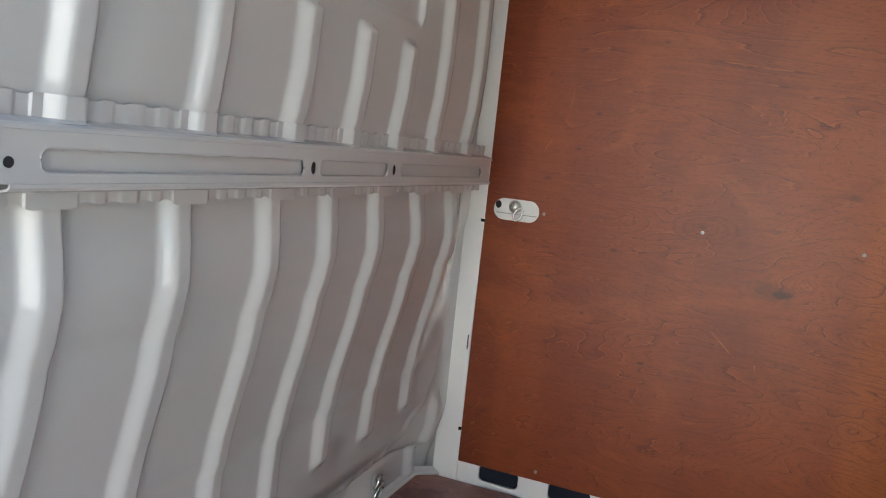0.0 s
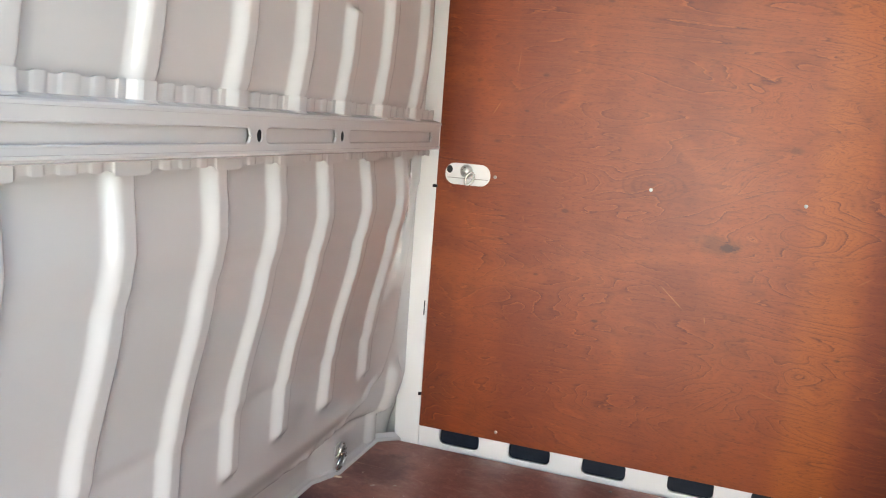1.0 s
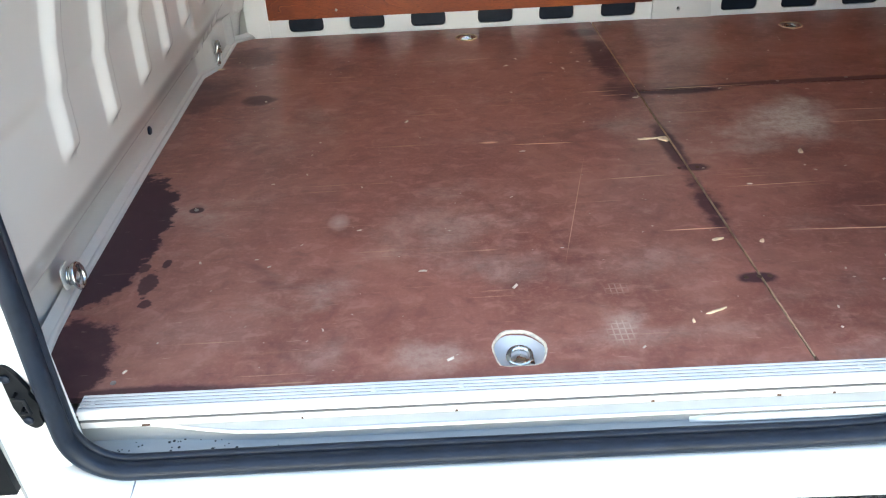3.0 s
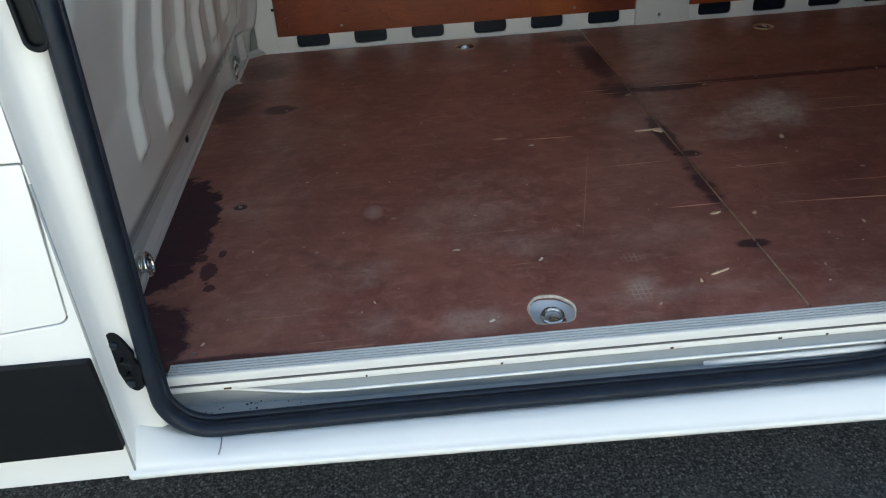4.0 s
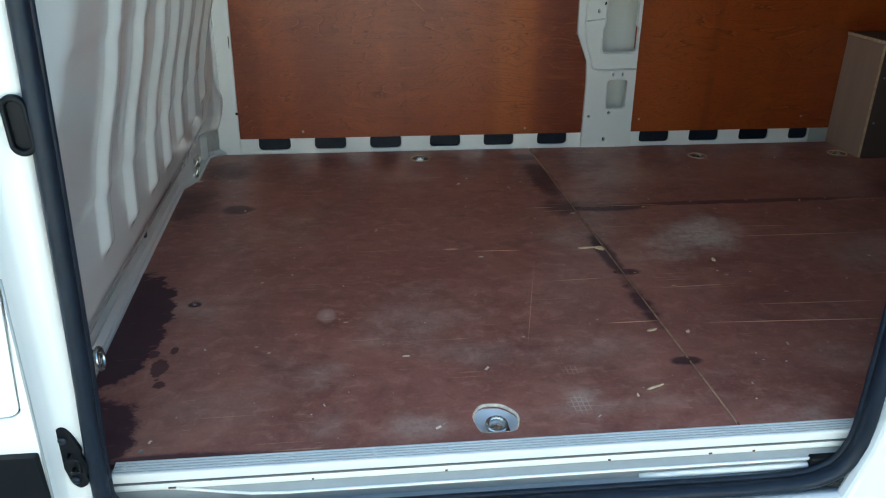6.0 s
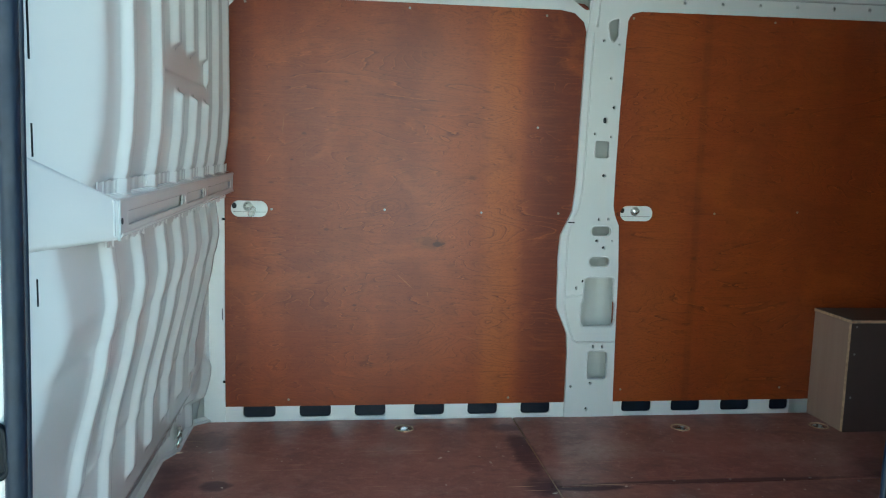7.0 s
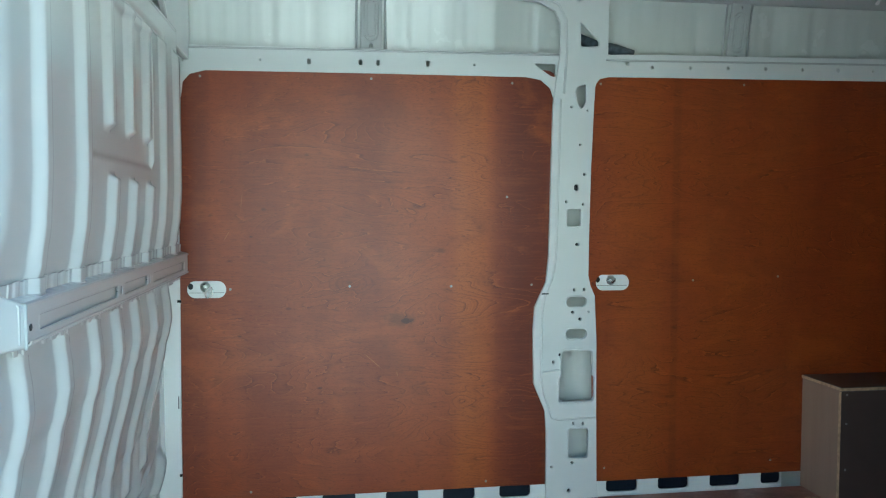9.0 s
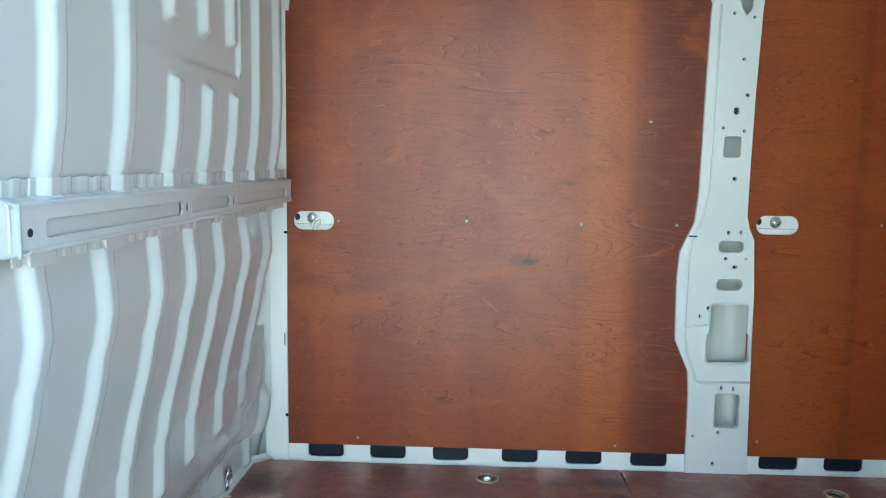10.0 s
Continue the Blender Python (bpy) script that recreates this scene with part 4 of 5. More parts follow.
rail_r = [(1.41, 1.40), (1.412, 1.455), (1.428, 1.474), (1.46, 1.482), (1.70, 1.485), (REAR, 1.50), (REAR, 1.582), (1.53, 1.562), (1.40, 1.556), (1.395, 1.40)]
part("upper_rail", plate(rail_r, hs, 0.012, on_y(FAR - 0.002)), MAT_LIT_POST, wall, bevel=0.004)
for x0, x1, a in ((-0.03, 1.285, 1.4885), (1.45, REAR, 1.498)):
    bm = bmesh.new()
    tube(bm, [(x0 + (x1 - x0) * k / 20, FAR - 0.002, 1.540 + (0.012 if x0 < 1 else 0.02) * k / 20) for k in range(21)], 0.004, 6)
    part("rail_bead", bm, MAT_DIM_WHITE, wall, "", True)

# middle pillar
pillar = empty("pillar", "white steel wall pillar with punched holes", "pillar", "structure")
left = [(1.243, -0.012), (1.243, 0.24), (1.238, 0.317), (1.196, 0.414), (1.193, 0.60), (1.198, 0.682), (1.238, 0.769), (1.247, 0.864), (1.250, 1.00), (1.252, 1.138), (1.258, 1.378), (1.268, 1.46), (1.284, 1.57), (1.282, 1.66),
        (1.262, 1.70), (1.203, 1.728), (1.150, 1.732), (1.124, 1.745), (1.124, 1.785), (1.126, 1.802)]
right = [(1.478, 1.802), (1.460, 1.775), (1.454, 1.72), (1.453, 1.560), (1.418, 1.475), (1.406, 1.44), (1.404, 1.384), (1.395, 1.142), (1.391, 0.926), (1.390, 0.79), (1.398, 0.755), (1.414, 0.719), (1.422, 0.552), (1.424, 0.307), (1.428, 0.06), (1.436, -0.012)]
W1 = [rr(1.348, 0.699, 0.072, 0.036, 0.016), rr(1.348, 0.586, 0.074, 0.036, 0.016),
      soften([(1.297, 0.525), (1.297, 0.44), (1.289, 0.43), (1.289, 0.346), (1.415, 0.346), (1.415, 0.43), (1.408, 0.44), (1.408, 0.525)], [0.014, 0.003, 0.003, 0.02, 0.02, 0.003, 0.003, 0.014]),
      rr(1.359, 0.197, 0.072, 0.104, 0.012), rr(1.336, 0.993, 0.050, 0.060, 0.008),
      soften([(1.335, 1.428), (1.345, 1.444), (1.374, 1.453), (1.375, 1.392), (1.359, 1.368), (1.345, 1.385)], 0.008),
      soften([(1.353, 1.664), (1.354, 1.580), (1.421, 1.583), (1.421, 1.604)], [0.008, 0.01, 0.012, 0.012]), rr(1.241, 1.785, 0.072, 0.026, 0.012), ngon(1.346, 1.764, 0.014, 0.031, 16)]
small = [(1.338, 0.741, 0.008, 0.012), (1.374, 0.742, 0.008, 0.012), (1.334, 0.663, 0.012, 0.010), (1.361, 0.638, 0.013, 0.011), (1.290, 0.513, 0.011, 0.013), (1.266, 0.488, 0.008, 0.013), (1.340, 0.269, 0.007, 0.013),
         (1.375, 0.268, 0.007, 0.013), (1.337, 0.129, 0.012, 0.010), (1.262, 0.117, 0.009, 0.009), (1.326, 0.030, 0.011, 0.014), (1.348, 0.900, 0.014, 0.011), (1.343, 1.097, 0.016, 0.022), (1.372, 1.143, 0.011, 0.011),
         (1.356, 1.245, 0.009, 0.009), (1.323, 1.374, 0.009, 0.009), (1.380, 1.363, 0.007, 0.007), (1.307, 1.048, 0.009, 0.009), (1.368, 1.039, 0.009, 0.009), (1.392, 0.663, 0.007, 0.007)]
pillar_face = part("pillar_face", plate(left + right, W1 + [rr(x, z, w, h, min(w, h) * 0.4, 2) for x, z, w, h in small], 0.014, on_y(FAR - 0.013)), MAT_LIT_POST, pillar, bevel=0.004)
# dark sheets added behind the small holes in place of shade
for x, z, w, h in small:
    bm = bmesh.new()
    box(bm, x - w, x + w, FAR + 0.0015, FAR + 0.003, z - h, z + h)
    part("hole_shade", bm, MAT_UNDER_SHADE, pillar_face)
for loop in W1:
    cx, cz = sum(p[0] for p in loop) / len(loop), sum(p[1] for p in loop) / len(loop)
    bm = bmesh.new()
    tube(bm, [(cx + (u - cx) * 1.05, FAR - 0.0135, cz + (v - cz) * 1.05) for u, v in loop], 0.0024, 6, True, 1.0, (0, 1, 0))
    part("hole_rim", bm, MAT_LIT_POST, pillar_face, "", True)
# pressed step down the pillar and a cross step
bm = bmesh.new()
tube(bm, [(x, FAR - 0.0135, z) for x, z in ((1.285, 1.40), (1.280, 1.20), (1.276, 1.0), (1.272, 0.86), (1.262, 0.79), (1.232, 0.715), (1.224, 0.66), (1.222, 0.44), (1.232, 0.38), (1.262, 0.292), (1.285, 0.284), (1.42, 0.288))], 0.0040, 6, up=(0, 1, 0))
part("pressed_ridge", bm, MAT_LIT_POST, pillar, "", True)
bm = bmesh.new()
tube(bm, [(x, FAR - 0.0135, z) for x, z in ((1.226, 0.455), (1.288, 0.462))], 0.003, 6, up=(0, 1, 0))
part("pressed_ridge", bm, MAT_LIT_POST, pillar, "", True)
bm = bmesh.new()
tube(bm, [(x, FAR - 0.0135, z) for x, z in ((1.135, 1.765), (1.15, 1.752), (1.22, 1.748), (1.275, 1.72), (1.302, 1.67), (1.305, 1.56), (1.295, 1.42))], 0.0045, 6, up=(0, 1, 0))
part("pressed_ridge", bm, MAT_LIT_POST, pillar, "", True)
bm = bmesh.new()
box(bm, 1.222, 1.246, FAR - 0.018, FAR - 0.0125, 0.727, 0.731)
part("clip", bm, MAT_BLACK, pillar, "small black clip")
# tool-dark shape behind the pillar top
bm = bmesh.new()
tube(bm, [(1.36, 1.885, 1.62), (1.42, 1.89, 1.60), (1.50, 1.885, 1.585), (1.56, 1.88, 1.566)], 0.020, 8)
tagged(part("wiring_sleeve", bm, MAT_SLEEVE, smooth=True), "dark wiring sleeve behind the pillar top", "cable sleeve")


# upper brackets between rail and roof
def wall_brace(x, sk):
    t = empty("wall_brace", "narrow white pressed brace between upper rail and roof", "brace", "structure")
    put = lambda u, v, w: (x + u + sk * (v - 1.56), 1.872 + w, v)
    face = part("brace_face", plate([(-0.036, 1.545), (0.036, 1.545), (0.036, 1.79), (-0.036, 1.79)], [ngon(0.0, 1.748, 0.006, n=8), rr(0, 1.568, 0.010, 0.016, 0.004)], 0.008, put), MAT_DIM_WHITE, t, bevel=0.002)
    for w, h, r in ((0.046, 0.14, 0.0022), (0.026, 0.116, 0.002)):
        bm = bmesh.new()
        tube(bm, [put(u, v, -0.0005) for u, v in rr(0, 1.658, w, h, w * 0.48)], r, 6, True, 1.0, (0, 1, 0))
        part("pressed_ridge", bm, MAT_DIM_WHITE, face, "", True)
    for s in (-1, 1):
        bm = bmesh.new()
        tube(bm, [put(s * 0.048, 1.56, 0.012), put(s * 0.048, 1.765, 0.012)], 0.004, 6, up=(0, 1, 0))
        part("side_bead", bm, MAT_DIM_WHITE, t, "", True)


wall_brace(0.637, 0.0)
wall_brace(1.946, 0.11)

# ---- roof rail with slots, slanting in to the roof ----
R0, R1 = Vector((0, 1.868, 1.766)), Vector((0, 1.700, 1.935))
RD = (R1 - R0).normalized()
RN = Vector((0, -RD.z, RD.y))


def on_rail(u, v, w):
    p = R0 + RD * v + RN * (-w)
    return (u, p.y, p.z)


roof_rail = empty("roof_rail", "white slotted steel rail below the roof edge", "rail", "structure")
LEN = (R1 - R0).length
rail_slots = [(0.166, 0.120), (0.323, 0.120), (0.480, 0.120), (0.767, 0.120), (0.925, 0.122), (1.082, 0.122), (1.240, 0.08), (1.378, 0.10), (1.487, 0.04), (1.817, 0.134), (2.126, 0.137), (2.323, 0.146), (2.60, 0.14)]
holes = [soften([(x - w / 2 - 0.006, 0.090), (x + w / 2 - 0.006, 0.090), (x + w / 2 + 0.006, 0.148), (x - w / 2 + 0.006, 0.148)], 0.004, 2) for x, w in rail_slots]
holes += [rr(x, 0.045, 0.014, 0.007, 0.003, 2) for x in (0.30, 0.44, 0.90, 1.06, 1.645)]
part("rail_face", plate([(-0.03, 0.0), (REAR, 0.0), (REAR, LEN), (-0.03, LEN)], holes, 0.003, on_rail), MAT_DIM_WHITE, roof_rail, bevel=0.001, seg=1)
head = soften([(1.126, 0.047), (1.478, 0.047), (1.512, 0.085), (1.545, 0.175), (1.575, LEN), (1.085, LEN), (1.108, 0.16), (1.098, 0.10)], [0.0, 0.02, 0.03, 0.04, 0.0, 0.0, 0.03, 0.03])
head_holes = [soften([(1.195, 0.092), (1.285, 0.092), (1.270, 0.140), (1.225, 0.140)], 0.010), soften([(1.318, 0.085), (1.430, 0.085), (1.432, 0.125), (1.385, 0.152), (1.330, 0.148)], 0.012), soften([(1.462, 0.095), (1.508, 0.095), (1.512, 0.128), (1.470, 0.132)], 0.008),
              ngon(1.15, 0.19, 0.008, n=10), ngon(1.44, 0.19, 0.010, n=10), ngon(1.30, 0.205, 0.012, 0.008, 10)]
part("pillar_head", plate(head, head_holes, 0.006, lambda u, v, w: on_rail(u, v, w - 0.0105)), MAT_DIM_WHITE, pillar, "pillar head spreading over the roof rail", bevel=0.003)
for loop in head_holes[:3]:
    cu, cv = sum(p[0] for p in loop) / len(loop), sum(p[1] for p in loop) / len(loop)
    bm = bmesh.new()
    tube(bm, [on_rail(cu + (u - cu) * 1.06, cv + (v - cv) * 1.06, -0.0115) for u, v in loop], 0.003, 6, True, 1.0, tuple(RN))
    part("hole_rim", bm, MAT_DIM_WHITE, pillar, "", True)
bm = bmesh.new()
sweep(bm, [(1.905, 1.764), (1.880, 1.760), (1.868, 1.764), (1.862, 1.774)], [-0.03, REAR], lambda p, x: (x, p[0], p[1]))
part("rail_lip", bm, MAT_DIM_WHITE, roof_rail, "", True)
bm = bmesh.new()
box(bm, -0.03, REAR, 1.80, 1.93, 1.945, 1.952)
part("rail_back", bm, MAT_SKIN, roof_rail)

# ---- roof ----
bm = bmesh.new()
sweep(bm, [(0.04, 1.62), (0.055, 1.80), (0.14, 1.93), (0.32, 1.962), (0.95, 1.975), (1.60, 1.962), (1.72, 1.945), (1.80, 1.952), (1.94, 1.90)], [-1.2, 0.0, 1.0, 2.0, REAR], lambda p, x: (x, p[0], p[1]))
roof = tagged(part("ceiling", bm, MAT_SKIN, smooth=True), "white-painted bare steel van roof", "ceiling", kind="structure")
_s = roof.modifiers.new("thickness", "SOLIDIFY")
_s.thickness, _s.offset = 0.012, 1.0


def roof_bow(x, sk):
    t = empty("roof_bow", "white pressed-steel roof bow with oval holes", "roof bow", "structure")
    bm = bmesh.new()
    line = [(1.855, 1.775), (1.835, 1.80), (1.77, 1.862), (1.70, 1.912), (1.60, 1.928), (0.95, 1.942), (0.32, 1.930), (0.14, 1.90)]
    rows = []
    for y, z in line:
        cx = x + sk * (1.855 - y)
        rows.append([bm.verts.new((cx + a, y - b * 0.35, z - b * 0.4)) for a, b in ((-0.050, -0.035), (-0.036, 0.0), (-0.03, 0.010), (0.03, 0.010), (0.036, 0.0), (0.050, -0.035))])
    for A, B in zip(rows, rows[1:]):
        for k in range(5):
            bm.faces.new((A[k], A[k + 1], B[k + 1], B[k]))
    bow_sheet = part("bow_sheet", bm, MAT_DIM_WHITE, t, "", False, 0.004)
    for v0, h in ((0.055, 0.030), (0.145, 0.05)):
        y, z = 1.868 - 0.70 * v0 - 0.008, 1.766 + 0.70 * v0 - 0.012
        cx = x + sk * (1.855 - y)
        d = RD * (h / 2)
        # no real hole: a grey oval carries the shade of the opening
        bm = bmesh.new()
        tube(bm, [(cx, y - d.y, z - d.z), (cx, y + d.y, z + d.z)], 0.012, 10, flat=0.25, up=(0, -RN.y, -RN.z))
        part("bow_hole_shade", bm, MAT_GRIME_SHADE, bow_sheet, "grey oval painted as a shaded opening", True)


roof_bow(0.637, 0.0)
roof_bow(1.985, 0.25)
roof_bow(2.52, 0.35)

# cab headroom above the bulkhead
part("arch_panel", plate(soften([(0.08, 1.72), (0.90, 1.745), (1.183, 1.680), (1.40, 1.622), (1.50, 1.560), (1.53, 1.50), (1.86, 1.50), (1.86, 1.96), (0.08, 1.96)], [0, 0.2, 0.2, 0.1, 0.05, 0, 0, 0, 0]), [], 0.02, on_x(0.030)), MAT_DIM_WHITE, wall, bevel=0.005)
bm = bmesh.new()
box(bm, -0.42, -0.40, 0.06, 1.93, 1.30, 1.96)
tagged(part("cab_headliner", bm, MAT_DARKTRIM), "dark blue-grey cab headliner seen over the bulkhead", "headliner", kind="structure")

# ---- interior lamp on the roof rail ----
lamp_c = on_rail(1.640, 0.119, -0.002)
lamp = empty("ceiling_lamp", "lit rectangular interior lamp with amber glow on the roof rail", "lamp")
tilt = Matrix((Vector((1, 0, 0)), RD, RN)).transposed().to_4x4()
tilt.translation = Vector(lamp_c)
lamp.matrix_world = tilt
bm = plate(rr(0, 0, 0.142, 0.076, 0.012), [rr(0, 0, 0.112, 0.048, 0.008)], 0.012, lambda u, v, w: (u, v, w))
housing = part("housing", bm, MAT_SKIN, lamp, "grey plastic lamp frame", bevel=0.002)
bm = plate(rr(0, 0, 0.111, 0.047, 0.008), [], 0.003, lambda u, v, w: (u, v, w + 0.003))
part("lens", bm, MAT_GLOW, housing, "glowing amber lens")
bm = bmesh.new()
tube(bm, [(-0.016, 0.004, 0.008), (0.0, -0.002, 0.009), (0.010, 0.006, 0.008)], 0.006, 8)
part("bulb", bm, MAT_BULB, housing, "bright filament bulb", True)
ll = new("lamp_light", bpy.data.lights.new("lamp_light", "AREA"))
ll.data.shape, ll.data.size, ll.data.size_y, ll.data.energy, ll.data.color = "RECTANGLE", 0.10, 0.045, 0.05, (1.0, 0.72, 0.40)
ll.matrix_world = tilt @ pose(0, 0, 0.02, 180, 0, 0)


# ---- plywood lining on the far wall ----
def lining(label, outer, cut, screws):
    t = empty("plywood_panel", label, "wall panel", group="wall lining panels")
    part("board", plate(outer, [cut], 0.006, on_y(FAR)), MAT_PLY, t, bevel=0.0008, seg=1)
    for x, z in screws:
        bm = bmesh.new()
        disc(bm, (x, FAR + 0.0005, z), 0.0044, -0.0022, "y", 10, 0.4)
        part("screw", bm, MAT_SCREW, t)
    return t


CUT_L, CUT_R = (0.096, 0.757), (1.484, 0.764)
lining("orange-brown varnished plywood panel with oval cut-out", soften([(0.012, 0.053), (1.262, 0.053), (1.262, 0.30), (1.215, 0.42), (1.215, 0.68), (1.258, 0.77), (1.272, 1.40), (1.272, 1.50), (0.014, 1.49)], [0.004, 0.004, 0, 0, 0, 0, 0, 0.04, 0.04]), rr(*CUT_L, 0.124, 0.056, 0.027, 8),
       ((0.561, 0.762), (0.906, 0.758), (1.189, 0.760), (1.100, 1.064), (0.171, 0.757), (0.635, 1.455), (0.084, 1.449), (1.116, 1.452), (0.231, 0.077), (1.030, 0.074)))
lining("orange-brown varnished plywood panel towards the rear doors", soften([(1.418, 0.053), (REAR - 0.02, 0.053), (REAR - 0.02, 1.52), (1.392, 1.50), (1.382, 1.20), (1.381, 0.80), (1.406, 0.715)], [0.004, 0, 0, 0.03, 0, 0, 0]), rr(*CUT_R, 0.124, 0.056, 0.027, 8),
       ((1.432, 1.458), (1.967, 1.468), (2.114, 0.779), (1.785, 0.769), (1.46, 0.10), (2.10, 0.10), (2.6, 0.78)))


def wall_hook(cx, cz, ring):
    t = empty("wall_hook", "plated lashing hook in an oval white cut-out" if ring else "round plated lashing stud in an oval white cut-out", "lashing hook", group="wall lashing hooks", at=(cx, FAR + 0.007, cz))
    bm = plate(rr(0, 0, 0.15, 0.08, 0.03), [ngon(-0.052, 0.010, 0.0085, 0.0105, 14)], 0.004, on_y(0.0))
    back = part("back_plate", bm, MAT_BODY, t, "white painted steel plate", bevel=0.001)
    bm = bmesh.new()
    tube(bm, [(x, -0.0003, -0.011) for x in [-0.055 + 0.01 * k for k in range(12)]], 0.0011, 6)
    part("plate_seam", bm, MAT_SCREW, back, "", True)
    # dark disc gives the plate hole its shade
    bm = bmesh.new()
    disc(bm, (-0.052, 0.0045, 0.010), 0.014, 0.001, "y", 14)
    part("hole_shade", bm, MAT_UNDER_SHADE, back)
    bm = bmesh.new()
    disc(bm, (-0.005, 0, 0.008), 0.014, -0.014, "y", 16, 0.6)
    disc(bm, (-0.005, 0, 0.008), 0.017, -0.003, "y", 16)
    stud = part("stud", bm, MAT_ZINC, t, "bright zinc stud", True)
    if ring:
        bm = bmesh.new()
        tube(bm, [(0.009 + 0.010 * math.cos(a) + 0.005 * math.sin(a), -0.015 + 0.003 * math.cos(a), -0.010 + 0.017 * math.sin(a)) for a in [2 * math.pi * k / 18 for k in range(18)]], 0.0025, 7, True, up=(0, 1, 0))
        part("ring", bm, MAT_CHROME, stud, "bright wire ring", True)


wall_hook(*CUT_L, True)
wall_hook(*CUT_R, False)

# ---- wheel box ----
wheel_box = empty("wheel_box", "plywood box over the rear wheel arch", "wheel box", at=(2.22, 1.62, 0))
# door light is put into the end board's paler tan
m_ = Mat("tan_plywood_lit_end", 0.6).world_co()
m_.color(m_.mix(m_.noise(1, 4, 0.6, m_.scaled((30, 30, 3))), (0.24, 0.155, 0.11), (0.31, 0.21, 0.155)))
bm = bmesh.new()
box(bm, 0.0, 0.012, 0.013, 0.222, 0.0, 0.402)
part("end_board", bm, m_.m, wheel_box, "bare tan plywood end, paled for the door light", bevel=0.001)
m_ = Mat("dark_film_plywood", 0.45).world_co()
m_.color(m_.mix(m_.noise(6, 5, 0.6), (0.05, 0.035, 0.032), (0.085, 0.06, 0.05)))
bm = bmesh.new()
box(bm, 0.0, REAR - 2.26, 0.0, 0.012, 0.0, 0.402)
part("side_board", bm, m_.m, wheel_box, "dark film-faced plywood side", bevel=0.001)
bm = bmesh.new()
box(bm, -0.002, REAR - 2.26, -0.002, 0.222, 0.403, 0.415)
part("top_board", bm, m_.m, wheel_box, "dark plywood lid", bevel=0.001)
bm = bmesh.new()
box(bm, -0.0035, REAR - 2.26, -0.0035, -0.0021, 0.404, 0.414)
box(bm, -0.0035, -0.0021, -0.003, 0.222, 0.404, 0.414)
box(bm, -0.0015, -0.0002, 0.0, 0.0118, 0.002, 0.401)
part("raw_edge", bm, MAT_EDGEWOOD, wheel_box, "pale raw plywood edges")
for z in (0.39, 0.29, 0.13):
    bm = bmesh.new()
    disc(bm, (0.02, 0.0005, z), 0.004, -0.002, "y", 8)
    part("screw", bm, MAT_SCREW, wheel_box)

# ---- near side of the van: body, door opening ----
DOOR_REAR, DOOR_TOP = 1.335, 1.66
body = empty("wall_south", "white van body side with open sliding-door aperture", "wall", "structure")
strip_z = (-0.036, 0.131)
outer = [(LEFT, -0.103), (-0.060, -0.103), (-0.060, 0.42), (-0.057, 0.62), (-0.046, 0.75), (-0.046, DOOR_TOP + 0.02), (LEFT, 1.80)]
hole = soften([(-0.40, 0.158), (-0.086, 0.191), (-0.076, 0.199), (-0.0625, 0.428), (-0.40, 0.432)], 0.004)
part("side_panel", plate(outer, [hole], 0.012, on_y(0.048)), MAT_BODY, body, bevel=0.004)
fl = [(-0.398, 0.160), (-0.0875, 0.193), (-0.0782, 0.2005), (-0.065, 0.4255), (-0.398, 0.4295)]
part("fuel_flap", plate(soften(fl, 0.004), [], 0.008, on_y(0.0495)), MAT_BODY, body, "white fuel filler flap", bevel=0.0015)
bm = bmesh.new()
box(bm, -0.42, -0.0615, 0.062, 0.066, 0.14, 0.45)
part("flap_recess", bm, MAT_UNDER_SHADE, body)
part("rub_strip", plate(soften([(LEFT, strip_z[0] - 0.01), (-0.0605, strip_z[0]), (-0.0655, strip_z[1]), (LEFT, strip_z[1] + 0.006)], 0.004), [], 0.014, on_y(0.036)), MAT_BLACK, body, "black plastic rub strip", bevel=0.004)
# jamb between body side and seal
bm = bmesh.new()
prof = [(-0.060, 0.049), (-0.058, 0.060), (-0.056, 0.082), (-0.050, 0.090), (-0.034, 0.094), (-0.022, 0.098), (-0.012, 0.108), (-0.012, 0.14)]
sweep(bm, prof, [-0.100, -0.05, 0.10, 0.30, 0.45, 0.55, 0.65, 0.80, 1.0, 1.3, DOOR_TOP], lambda p, z: (p[0] + 0.012 * smooth01(0.45, 0.75, z) * (1 if p[0] > -0.065 else 0), p[1], z))
part("door_jamb", bm, MAT_BODY, body, "white painted door jamb", True)
bm = bmesh.new()
tube(bm, [(-0.0615, 0.0485, z) for z in (-0.100, 0.0, 0.2, 0.4)], 0.0022, 6, up=(0, 1, 0))
part("panel_gap", bm, MAT_SHADED_STEP, body, "", True)
# sill below the opening
bm = bmesh.new()
sill_prof = [(0.112, -0.100), (0.104, -0.078), (0.086, -0.077), (0.066, -0.080), (0.055, -0.083), (0.049, -0.087), (0.047, -0.0915), (0.043, -0.0925), (0.040, -0.096), (0.040, -0.101), (0.046, -0.110), (0.075, -0.125), (0.12, -0.16)]
xs = [-0.070, -0.062, -0.055, -0.045, -0.035, -0.025, -0.012, 0.0, 0.015, 0.03, 0.045, 0.06, 0.08, 0.14, 0.3, 0.6, 0.9, 1.2, 1.5]
sweep(bm, sill_prof, xs, lambda p, x: (x, p[0], p[1] - (0.016 if p[0] > 0.06 and p[1] > -0.095 else 0.034) * max(0, x) + 0.055 * max(0.0, 1 - (x + 0.070) / 0.14) ** 2 * smooth01(0.044, 0.094, p[0]) * (1 if p[1] > -0.105 and p[0] < 0.115 else 0)))
part("sill", bm, MAT_BODY, body, "white painted sill", True)
